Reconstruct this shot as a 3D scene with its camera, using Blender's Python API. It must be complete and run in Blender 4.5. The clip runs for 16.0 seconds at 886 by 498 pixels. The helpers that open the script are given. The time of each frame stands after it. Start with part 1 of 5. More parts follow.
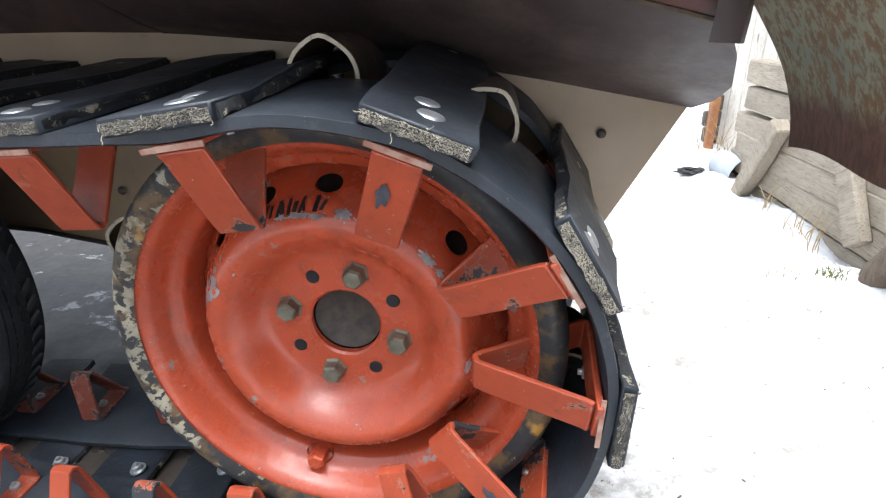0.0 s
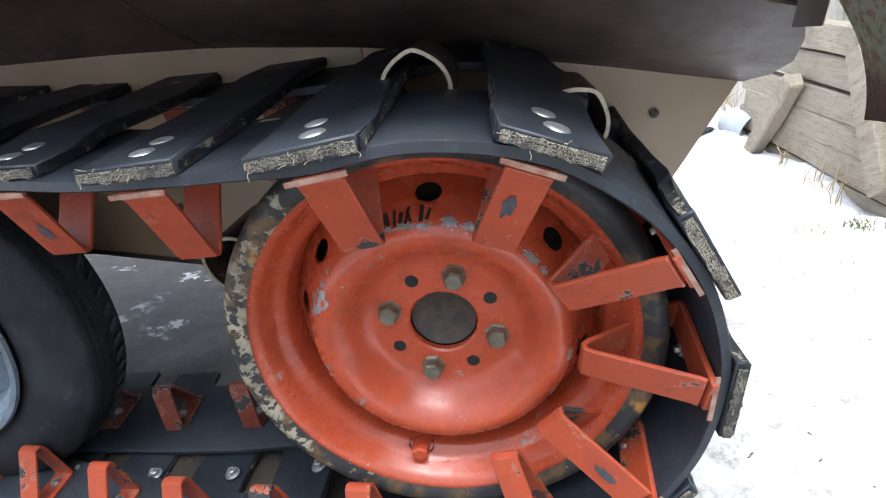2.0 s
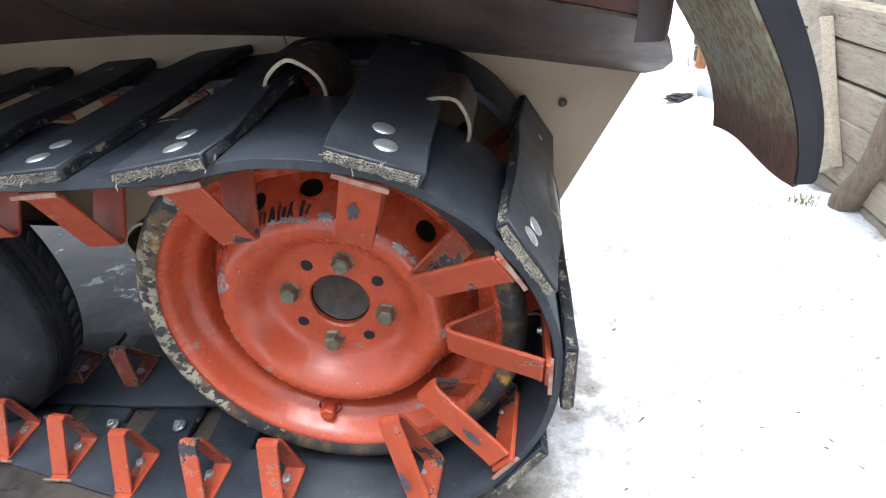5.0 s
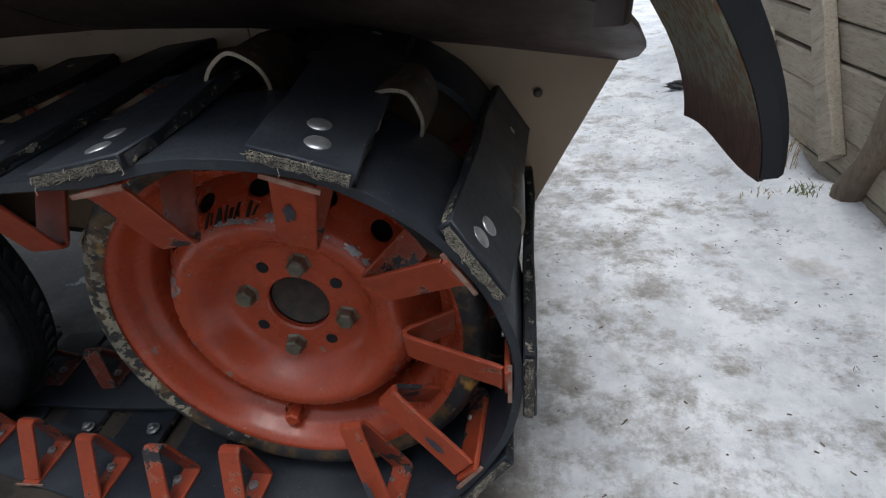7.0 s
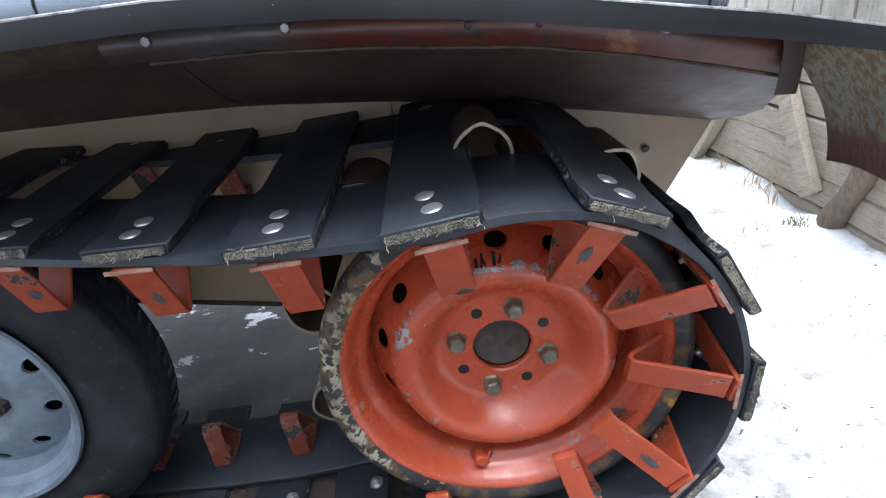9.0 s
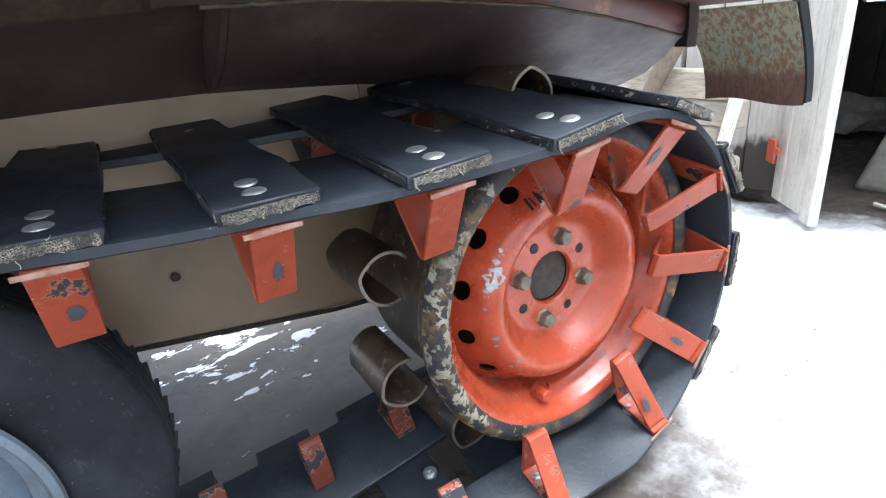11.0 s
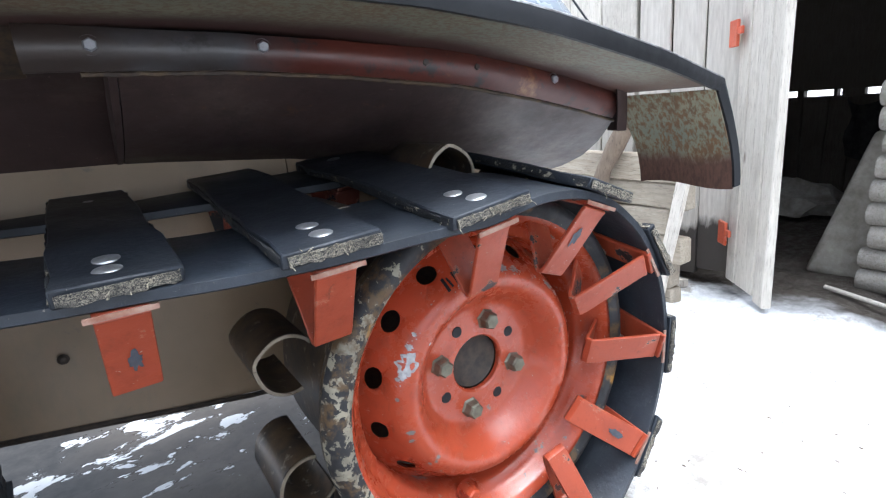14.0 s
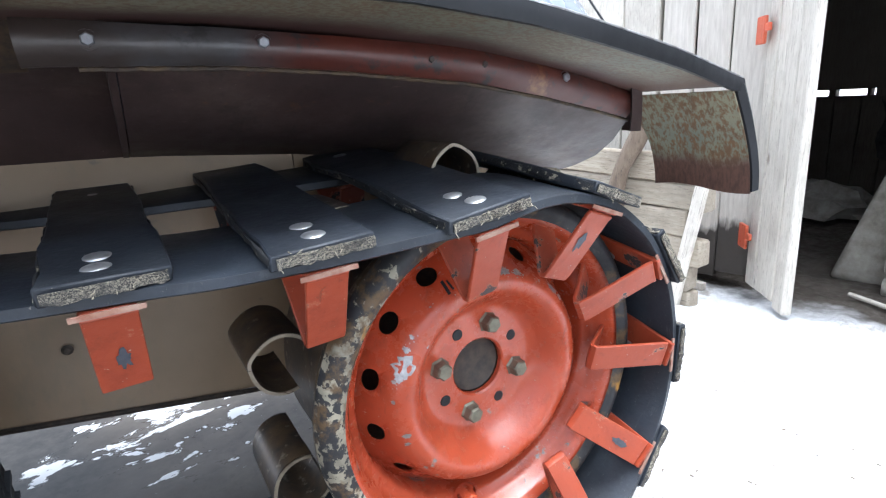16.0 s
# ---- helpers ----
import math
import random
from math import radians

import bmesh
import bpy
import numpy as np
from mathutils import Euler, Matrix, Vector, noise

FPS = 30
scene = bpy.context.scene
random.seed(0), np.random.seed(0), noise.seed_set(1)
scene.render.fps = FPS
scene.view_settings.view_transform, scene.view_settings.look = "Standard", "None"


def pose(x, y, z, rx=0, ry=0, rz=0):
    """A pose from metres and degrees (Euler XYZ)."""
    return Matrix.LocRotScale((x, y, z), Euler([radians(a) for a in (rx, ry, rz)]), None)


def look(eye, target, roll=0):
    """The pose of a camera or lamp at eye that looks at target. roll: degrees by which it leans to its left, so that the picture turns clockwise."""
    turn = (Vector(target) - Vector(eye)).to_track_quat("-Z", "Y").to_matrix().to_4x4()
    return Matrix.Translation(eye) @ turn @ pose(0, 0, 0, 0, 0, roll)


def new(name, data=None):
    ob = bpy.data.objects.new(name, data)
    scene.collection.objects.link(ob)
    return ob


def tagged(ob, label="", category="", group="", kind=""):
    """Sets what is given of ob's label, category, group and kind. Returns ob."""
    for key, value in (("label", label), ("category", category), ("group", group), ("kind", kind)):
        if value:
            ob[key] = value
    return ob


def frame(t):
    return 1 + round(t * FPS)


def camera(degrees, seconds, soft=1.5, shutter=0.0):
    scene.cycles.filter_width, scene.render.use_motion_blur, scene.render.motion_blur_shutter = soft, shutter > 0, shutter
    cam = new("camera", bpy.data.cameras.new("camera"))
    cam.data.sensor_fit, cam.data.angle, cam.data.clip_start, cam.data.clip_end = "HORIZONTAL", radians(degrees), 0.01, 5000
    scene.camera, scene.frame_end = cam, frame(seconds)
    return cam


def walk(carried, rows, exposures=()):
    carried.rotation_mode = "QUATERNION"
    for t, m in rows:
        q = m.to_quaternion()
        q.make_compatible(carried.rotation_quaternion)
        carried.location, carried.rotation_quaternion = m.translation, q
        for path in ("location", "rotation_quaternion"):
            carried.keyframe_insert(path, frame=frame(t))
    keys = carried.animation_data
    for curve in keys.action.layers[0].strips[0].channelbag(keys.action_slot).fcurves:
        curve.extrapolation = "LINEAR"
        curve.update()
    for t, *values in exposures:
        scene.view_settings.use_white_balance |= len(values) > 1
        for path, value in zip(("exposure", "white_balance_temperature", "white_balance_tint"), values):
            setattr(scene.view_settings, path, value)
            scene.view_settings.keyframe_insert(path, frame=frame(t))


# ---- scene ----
cam = camera(80.0, 16.0, soft=1.2)
PATH = [
    (0, (0.15, -0.392, 0.52), (-0.106, 1.436, -0.251), -1.4),
    (0.5, (0.148, -0.4, 0.512), (-0.053, 1.419, -0.296), -2.8),
    (1, (0.092, -0.4, 0.518), (-0.062, 1.409, -0.321), -4.9),
    (1.5, (0.055, -0.398, 0.531), (-0.13, 1.4, -0.325), -5.4),
    (2, (0.064, -0.41, 0.553), (-0.173, 1.381, -0.305), -6.1),
    (2.5, (0.132, -0.398, 0.551), (-0.169, 1.386, -0.303), -7.7),
    (3, (0.157, -0.382, 0.561), (-0.108, 1.411, -0.284), -7.2),
    (3.5, (0.085, -0.385, 0.573), (-0.128, 1.425, -0.251), -6.1),
    (4, (0.011, -0.414, 0.599), (-0.213, 1.39, -0.235), -4.6),
    (4.5, (0.023, -0.434, 0.63), (-0.266, 1.307, -0.311), -4.5),
    (5, (0.192, -0.428, 0.595), (-0.089, 1.276, -0.412), -6.2),
    (5.2, (0.217, -0.42, 0.601), (-0.061, 1.265, -0.439), -7.0),
    (7.3, (0.238, -0.397, 0.574), (-0.087, 1.29, -0.451), -7.5),
    (7.5, (0.205, -0.408, 0.54), (-0.093, 1.3, -0.458), -6.7),
    (8, (0.154, -0.456, 0.563), (-0.077, 1.278, -0.407), -8.2),
    (8.5, (0.095, -0.455, 0.609), (-0.063, 1.328, -0.284), -7.9),
    (9, (-0.048, -0.468, 0.633), (-0.064, 1.332, -0.237), -6.9),
    (9.2, (-0.116, -0.477, 0.652), (-0.055, 1.321, -0.222), -7.0),
    (11.3, (-0.413, -0.42, 0.52), (0.566, 1.179, -0.177), -6.6),
    (11.5, (-0.422, -0.42, 0.48), (0.576, 1.208, -0.117), -7.1),
    (12, (-0.408, -0.417, 0.484), (0.554, 1.251, -0.055), -6.3),
    (12.5, (-0.347, -0.404, 0.555), (0.653, 1.256, 0.06), -3.6),
    (13, (-0.377, -0.402, 0.545), (0.639, 1.254, 0.07), -3.6),
    (13.5, (-0.264, -0.441, 0.56), (0.78, 1.183, 0.039), -3.7),
    (14, (-0.32, -0.43, 0.557), (0.727, 1.193, 0.037), -4.6),
    (14.5, (-0.391, -0.4, 0.548), (0.59, 1.271, 0.052), -5.6),
    (15, (-0.453, -0.399, 0.521), (0.412, 1.313, -0.047), -5.4),
    (15.5, (-0.292, -0.422, 0.58), (0.659, 1.246, 0.02), -4.2),
    (16, (-0.298, -0.43, 0.561), (0.683, 1.227, 0.022), -3.8),
]
EXPOSURES = [(0.0, 1.35, 6150, 8), (0.5, 0.45, 6150, 8), (1.0, 0.35, 6150, 8), (1.5, 0.90, 6150, 8), (2.0, 1.25, 6040, 8), (2.5, 1.30, 6040, 8), (3.0, 0.65, 6040, 8), (3.5, 0.55, 6040, 8), (4.0, 1.45, 6040, 8), (4.5, 1.90, 6040, 8), (5.2, 1.05, 6040, 8), (7.3, -0.50, 6150, 8), (8.0, -0.15, 6150, 8), (8.5, 0.20, 6150, 8), (9.0, 0.97, 5850, 8), (11.3, 1.72, 5850, 8), (12.5, 1.62, 5850, 8), (13.5, 1.78, 5850, 8), (14.0, 1.47, 5850, 8), (14.5, 1.56, 5850, 8), (15.0, 1.90, 5850, 8), (15.5, 1.76, 5850, 8), (16.0, 1.65, 5850, 8)]
walk(cam, [(t, look(eye, target, roll)) for t, eye, target, roll in PATH], EXPOSURES)


# ---------------------------------------------------------------- light
world = bpy.data.worlds.new("overcast_sky")
scene.world = world
world.use_nodes = True
wn = world.node_tree
sky = wn.nodes.new("ShaderNodeTexSky")
sky.sky_type = "NISHITA"
sky.sun_disc = False
sky.sun_elevation = radians(72)
sky.sun_rotation = radians(153)
sky.air_density, sky.dust_density, sky.ozone_density = 1.0, 2.0, 1.0
wn.nodes["Background"].inputs["Strength"].default_value = 0.12
# overcast: the cloud deck is about three times as bright overhead as at the horizon
geo = wn.nodes.new("ShaderNodeTexCoord")
sep = wn.nodes.new("ShaderNodeSeparateXYZ")
lift = wn.nodes.new("ShaderNodeMapRange")
lift.inputs["From Min"].default_value, lift.inputs["From Max"].default_value = 0.0, 1.0
lift.inputs["To Min"].default_value, lift.inputs["To Max"].default_value = 0.32, 2.6
tint = wn.nodes.new("ShaderNodeMix")
tint.data_type, tint.blend_type = "RGBA", "MULTIPLY"
tint.inputs["Factor"].default_value = 1.0
wn.links.new(geo.outputs["Generated"], sep.inputs[0])
wn.links.new(sep.outputs["Z"], lift.inputs["Value"])
grey = wn.nodes.new("ShaderNodeHueSaturation")
grey.inputs["Saturation"].default_value = 0.25
wn.links.new(sky.outputs["Color"], grey.inputs["Color"])
wn.links.new(grey.outputs["Color"], tint.inputs[6])
wn.links.new(lift.outputs["Result"], tint.inputs[7])
wn.links.new(tint.outputs[2], wn.nodes["Background"].inputs["Color"])
sun = new("sun", bpy.data.lights.new("sun", "SUN"))
sun.data.energy, sun.data.angle, sun.data.color = 2.6, radians(40), (1.0, 0.985, 0.96)
sun.matrix_world = look((0.45, -0.35, 3.4), (0, 0, 0))


# ---------------------------------------------------------------- materials
class Nodes:
    """A small builder for node materials."""

    def __init__(self, name, rough=0.6, metal=0.0):
        self.mat = bpy.data.materials.new(name)
        self.mat.use_nodes = True
        self.t = self.mat.node_tree
        self.bsdf = self.t.nodes["Principled BSDF"]
        self.bsdf.inputs["Roughness"].default_value = rough
        self.bsdf.inputs["Metallic"].default_value = metal
        self.coord = self.t.nodes.new("ShaderNodeTexCoord").outputs["Object"]
        info = self.t.nodes.new("ShaderNodeObjectInfo")
        shift = self.t.nodes.new("ShaderNodeVectorMath")
        shift.operation = "MULTIPLY_ADD"
        comb = self.t.nodes.new("ShaderNodeCombineXYZ")
        for n in range(3):
            self.t.links.new(info.outputs["Random"], comb.inputs[n])
        self.t.links.new(comb.outputs[0], shift.inputs[0])
        shift.inputs[1].default_value = (7.3, 3.1, 5.7)
        self.t.links.new(self.coord, shift.inputs[2])
        self.own = shift.outputs[0]
        self.random = info.outputs["Random"]

    def link(self, value, socket):
        if isinstance(value, bpy.types.NodeSocket):
            self.t.links.new(value, socket)
        elif isinstance(value, tuple) and len(value) == 3 and socket.type == "RGBA":
            socket.default_value = (*value, 1)
        else:
            socket.default_value = value

    def noise(self, scale, detail=4.0, rough=0.6, stretch=(1, 1, 1), distortion=0.0, fixed=False):
        m = self.t.nodes.new("ShaderNodeMapping")
        self.t.links.new(self.coord if fixed else self.own, m.inputs[0])
        m.inputs["Scale"].default_value = stretch
        n = self.t.nodes.new("ShaderNodeTexNoise")
        n.inputs["Scale"].default_value, n.inputs["Detail"].default_value = scale, detail
        n.inputs["Roughness"].default_value, n.inputs["Distortion"].default_value = rough, distortion
        self.t.links.new(m.outputs[0], n.inputs["Vector"])
        return n.outputs["Fac"]

    def voronoi(self, scale, stretch=(1, 1, 1)):
        m = self.t.nodes.new("ShaderNodeMapping")
        self.t.links.new(self.own, m.inputs[0])
        m.inputs["Scale"].default_value = stretch
        n = self.t.nodes.new("ShaderNodeTexVoronoi")
        n.inputs["Scale"].default_value = scale
        self.t.links.new(m.outputs[0], n.inputs["Vector"])
        return n.outputs["Distance"]

    def wave(self, scale, distortion=2.0, direction="Z", detail=2.0, dscale=1.0):
        n = self.t.nodes.new("ShaderNodeTexWave")
        n.bands_direction = direction
        n.inputs["Scale"].default_value, n.inputs["Distortion"].default_value = scale, distortion
        n.inputs["Detail"].default_value, n.inputs["Detail Scale"].default_value = detail, dscale
        self.t.links.new(self.own, n.inputs["Vector"])
        return n.outputs["Fac"]

    def ramp(self, value, low, high, a=0.0, b=1.0):
        n = self.t.nodes.new("ShaderNodeMapRange")
        n.inputs["From Min"].default_value, n.inputs["From Max"].default_value = low, high
        n.inputs["To Min"].default_value, n.inputs["To Max"].default_value = a, b
        self.t.links.new(value, n.inputs["Value"])
        return n.outputs["Result"]

    def mix(self, fac, a, b):
        n = self.t.nodes.new("ShaderNodeMix")
        n.data_type = "RGBA"
        self.link(fac, n.inputs["Factor"])
        self.link(a, n.inputs[6])
        self.link(b, n.inputs[7])
        return n.outputs[2]

    def math(self, op, a, b=0.0):
        n = self.t.nodes.new("ShaderNodeMath")
        n.operation = op
        self.link(a, n.inputs[0])
        self.link(b, n.inputs[1])
        return n.outputs[0]

    def axis(self, name):
        n = self.t.nodes.new("ShaderNodeSeparateXYZ")
        self.t.links.new(self.coord, n.inputs[0])
        return n.outputs[name]

    def bump(self, value, strength=0.3, distance=0.002):
        n = self.t.nodes.new("ShaderNodeBump")
        n.inputs["Strength"].default_value, n.inputs["Distance"].default_value = strength, distance
        self.t.links.new(value, n.inputs["Height"])
        self.t.links.new(n.outputs[0], self.bsdf.inputs["Normal"])

    def done(self, color, rough=None, metal=None):
        self.link(color, self.bsdf.inputs["Base Color"])
        if rough is not None:
            self.link(rough, self.bsdf.inputs["Roughness"])
        if metal is not None:
            self.link(metal, self.bsdf.inputs["Metallic"])
        return self.mat


def orange_paint(name, chip=0.62, base=(0.45, 0.06, 0.026), bare=(0.1, 0.1, 0.105), gloss=0.3):
    n = Nodes(name, 0.34)
    big, mid, fine = n.noise(9, 4, 0.6), n.noise(30, 6, 0.7), n.noise(120, 5, 0.7)
    col = n.mix(n.ramp(big, 0.3, 0.7), base, tuple(c * 0.8 for c in base))
    col = n.mix(n.ramp(mid, 0.52, 0.74, 0, 0.4), col, (base[0] * 0.45, base[1] * 0.55, base[2] * 0.9))
    col = n.mix(n.ramp(n.noise(22, 6, 0.7, (1, 1, 3)), 0.57, 0.7, 0, 0.2), col, (base[0] * 1.1, base[1] * 1.9, base[2] * 2.0))
    col = n.mix(n.ramp(fine, 0.58, 0.78, 0, 0.5), col, (0.13, 0.03, 0.014))
    col = n.mix(n.ramp(n.noise(13, 8, 0.75), 0.56, 0.74, 0, 0.5), col, (0.085, 0.03, 0.017))
    worn = n.noise(24, 7, 0.68)
    chips = n.ramp(worn, chip, chip + 0.012)
    col = n.mix(n.ramp(worn, chip - 0.025, chip, 0, 0.75), col, (0.4, 0.17, 0.11))
    col = n.mix(chips, col, bare)
    grime = n.ramp(n.noise(60, 6, 0.75, (1, 1, 0.35)), 0.62, 0.72, 0, 0.6)
    col = n.mix(grime, col, (0.05, 0.028, 0.02))
    spots = n.ramp(n.noise(260, 2), 0.72, 0.76)
    col = n.mix(spots, col, (0.42, 0.36, 0.32))
    n.bump(n.math("ADD", n.math("ADD", fine, n.math("MULTIPLY", mid, 0.8)), n.math("MULTIPLY", chips, -2.0)), 0.35, 0.0008)
    return n.done(col, n.ramp(mid, 0.3, 0.75, gloss - 0.08, gloss + 0.25))


def rubber(name, base=(0.013, 0.0165, 0.0225), rough=0.45, sheen=0.35):
    n = Nodes(name, rough)
    n.bsdf.inputs["Specular IOR Level"].default_value = sheen
    a, b, c = n.noise(18, 5), n.noise(160, 4), n.noise(7, 7, 0.72)
    col = n.mix(n.ramp(a, 0.4, 0.75), base, tuple(q * 1.9 for q in base))
    col = n.mix(n.ramp(c, 0.48, 0.7, 0, 0.6), col, (0.042, 0.046, 0.053))
    col = n.mix(n.ramp(n.noise(45, 6, 0.7, (1, 4, 1)), 0.6, 0.74, 0, 0.5), col, (0.078, 0.08, 0.083))
    col = n.mix(n.ramp(n.noise(140, 4, 0.7), 0.68, 0.74, 0, 0.6), col, (0.12, 0.11, 0.1))
    col = n.mix(n.ramp(n.noise(320, 3, 0.6), 0.70, 0.74, 0, 0.7), col, (0.2, 0.18, 0.15))
    col = n.mix(n.ramp(n.noise(26, 8, 0.78, (3, 0.6, 1)), 0.63, 0.70, 0, 0.45), col, (0.11, 0.10, 0.09))
    n.bump(n.math("ADD", b, n.math("MULTIPLY", a, 1.5)), 0.45, 0.0012)
    return n.done(col, n.ramp(c, 0.3, 0.7, rough - 0.14, rough + 0.2))


ORANGE = orange_paint("worn_orange_paint", 0.585, (0.36, 0.060, 0.024), (0.03, 0.032, 0.037), 0.36)
WHEEL_ORANGE = orange_paint("glossy_orange_wheel_paint", 0.655, (0.43, 0.07, 0.029), (0.2, 0.19, 0.19), 0.2)
DIRTY = orange_paint("grimy_orange_paint", 0.53, (0.17, 0.036, 0.02), (0.03, 0.03, 0.033), 0.5)
RUBBER = rubber("black_conveyor_rubber")
LUG_RUBBER = rubber("black_lug_rubber", (0.0125, 0.0155, 0.021), 0.47)
TYRE = rubber("tyre_rubber", (0.011, 0.012, 0.0145), 0.62, 0.2)


def make_cord():
    n = Nodes("frayed_textile_cord", 0.9)
    w = n.wave(140, 12.0, "Z", 4.0, 5.0)
    fine = n.noise(420, 3)
    col = n.mix(n.ramp(w, 0.35, 0.6), (0.035, 0.032, 0.03), (0.40, 0.36, 0.28))
    col = n.mix(n.ramp(fine, 0.55, 0.7, 0, 0.7), col, (0.03, 0.028, 0.026))
    col = n.mix(n.ramp(n.noise(38, 5, 0.7), 0.47, 0.6, 0, 0.85), col, (0.035, 0.034, 0.034))
    col = n.mix(n.ramp(n.random, 0.4, 1.0, 0.0, 0.55), col, (0.03, 0.03, 0.031))
    n.bump(n.math("ADD", w, fine), 0.7, 0.002)
    return n.done(col)


def make_side_cord():
    """The long sides of a lug: black rubber, torn open to the cord in places."""
    n = Nodes("torn_lug_side", 0.85)
    f = n.noise(55, 7, 0.75, (1, 1, 1.5))
    col = n.mix(n.ramp(f, 0.56, 0.60), (0.013, 0.014, 0.017), (0.27, 0.24, 0.18))
    col = n.mix(n.ramp(n.noise(300, 3), 0.5, 0.65, 0, 0.8), col, (0.02, 0.02, 0.021))
    n.bump(n.noise(180, 5, 0.7), 0.8, 0.002)
    return n.done(col)


def make_thread():
    n = Nodes("cord_thread", 0.9)
    return n.done(n.mix(n.noise(300), (0.42, 0.38, 0.29), (0.2, 0.17, 0.12)))


def make_band():
    """Old white paint over black, worn through to rust."""
    n = Nodes("flaking_white_and_black_paint", 0.6)
    f, r = n.noise(95, 5, 0.6, (1, 0.55, 1)), n.noise(20, 6, 0.7)
    col = n.mix(n.ramp(n.noise(35, 5), 0.4, 0.65), (0.30, 0.27, 0.20), (0.16, 0.145, 0.11))
    gone = n.math("SUBTRACT", f, n.ramp(n.axis("X"), -0.15, -0.04, 0.0, 0.18))
    col = n.mix(n.ramp(n.math("SUBTRACT", n.math("MULTIPLY", f, 2.0), gone), 0.472, 0.492), col, (0.018, 0.018, 0.02))
    col = n.mix(n.ramp(r, 0.5, 0.58), col, (0.1, 0.06, 0.026))
    col = n.mix(n.ramp(n.noise(15, 5, 0.6), 0.63, 0.67), col, (0.34, 0.17, 0.03))
    col = n.mix(n.ramp(n.noise(110, 4), 0.62, 0.72, 0, 0.7), col, (0.07, 0.06, 0.05))
    n.bump(f, 0.4, 0.001)
    return n.done(col, n.ramp(f, 0.3, 0.7, 0.45, 0.75))


def make_pipe():
    n = Nodes("rusted_pipe_steel", 0.4, 0.3)
    f = n.noise(30, 6, 0.65)
    col = n.mix(n.ramp(f, 0.4, 0.62), (0.03, 0.027, 0.026), (0.095, 0.063, 0.036))
    col = n.mix(n.ramp(n.noise(75, 5), 0.6, 0.7), col, (0.24, 0.21, 0.17))
    n.bump(f, 0.5, 0.001)
    return n.done(col)


def make_shoulder():
    n = Nodes("rusty_shoulder_steel", 0.6, 0.2)
    f, g = n.noise(55, 6, 0.7), n.noise(130, 5, 0.65)
    col = n.mix(n.ramp(f, 0.4, 0.62), (0.03, 0.028, 0.028), (0.12, 0.075, 0.035))
    col = n.mix(n.ramp(g, 0.56, 0.6), col, (0.2, 0.175, 0.13))
    col = n.mix(n.ramp(n.noise(17, 5), 0.62, 0.68), col, (0.27, 0.13, 0.03))
    n.bump(f, 0.5, 0.001)
    return n.done(col)


def make_cut():
    n = Nodes("bright_cut_steel", 0.4, 0.7)
    return n.done(n.mix(n.noise(120), (0.33, 0.3, 0.25), (0.16, 0.125, 0.08)))


def make_beige():
    n = Nodes("beige_hull_paint", 0.42)
    a, b = n.noise(6, 4), n.noise(50, 5)
    col = n.mix(n.ramp(a, 0.3, 0.7), (0.275, 0.195, 0.12), (0.205, 0.145, 0.088))
    col = n.mix(n.ramp(n.noise(12, 6, 0.7, (1, 1, 0.4)), 0.55, 0.75, 0, 0.6), col, (0.15, 0.125, 0.09))
    col = n.mix(n.ramp(b, 0.66, 0.74, 0, 0.6), col, (0.12, 0.1, 0.08))
    n.bump(b, 0.12, 0.0006)
    return n.done(col, n.ramp(a, 0.3, 0.7, 0.35, 0.55))


def make_brown():
    n = Nodes("dirty_brown_primer", 0.5)
    a, b = n.noise(7, 6, 0.65), n.noise(40, 6, 0.7)
    col = n.mix(n.ramp(a, 0.35, 0.68), (0.031, 0.019, 0.018), (0.059, 0.037, 0.033))
    col = n.mix(n.ramp(n.noise(3.5, 7, 0.72), 0.53, 0.7), col, (0.098, 0.073, 0.06))
    col = n.mix(n.ramp(n.noise(16, 7, 0.75), 0.57, 0.66, 0, 0.7), col, (0.028, 0.018, 0.016))
    col = n.mix(n.ramp(n.noise(11, 7, 0.75), 0.61, 0.7, 0, 0.7), col, (0.14, 0.062, 0.024))
    col = n.mix(n.ramp(b, 0.6, 0.75, 0, 0.7), col, (0.03, 0.02, 0.017))
    col = n.mix(n.ramp(n.noise(34, 7, 0.75, (1, 5, 5)), 0.64, 0.69, 0, 0.5), col, (0.16, 0.12, 0.10))
    col = n.mix(n.ramp(n.noise(5, 8, 0.8, (2, 1, 1)), 0.55, 0.62, 0, 0.6), col, (0.02, 0.014, 0.013))
    col = n.mix(n.ramp(n.noise(220, 3), 0.70, 0.75, 0, 0.5), col, (0.18, 0.15, 0.12))
    n.bump(n.math("ADD", b, n.math("MULTIPLY", n.noise(12, 3), 1.5)), 0.35, 0.0014)
    return n.done(col, n.ramp(n.noise(9, 6, 0.7), 0.35, 0.68, 0.42, 0.72))


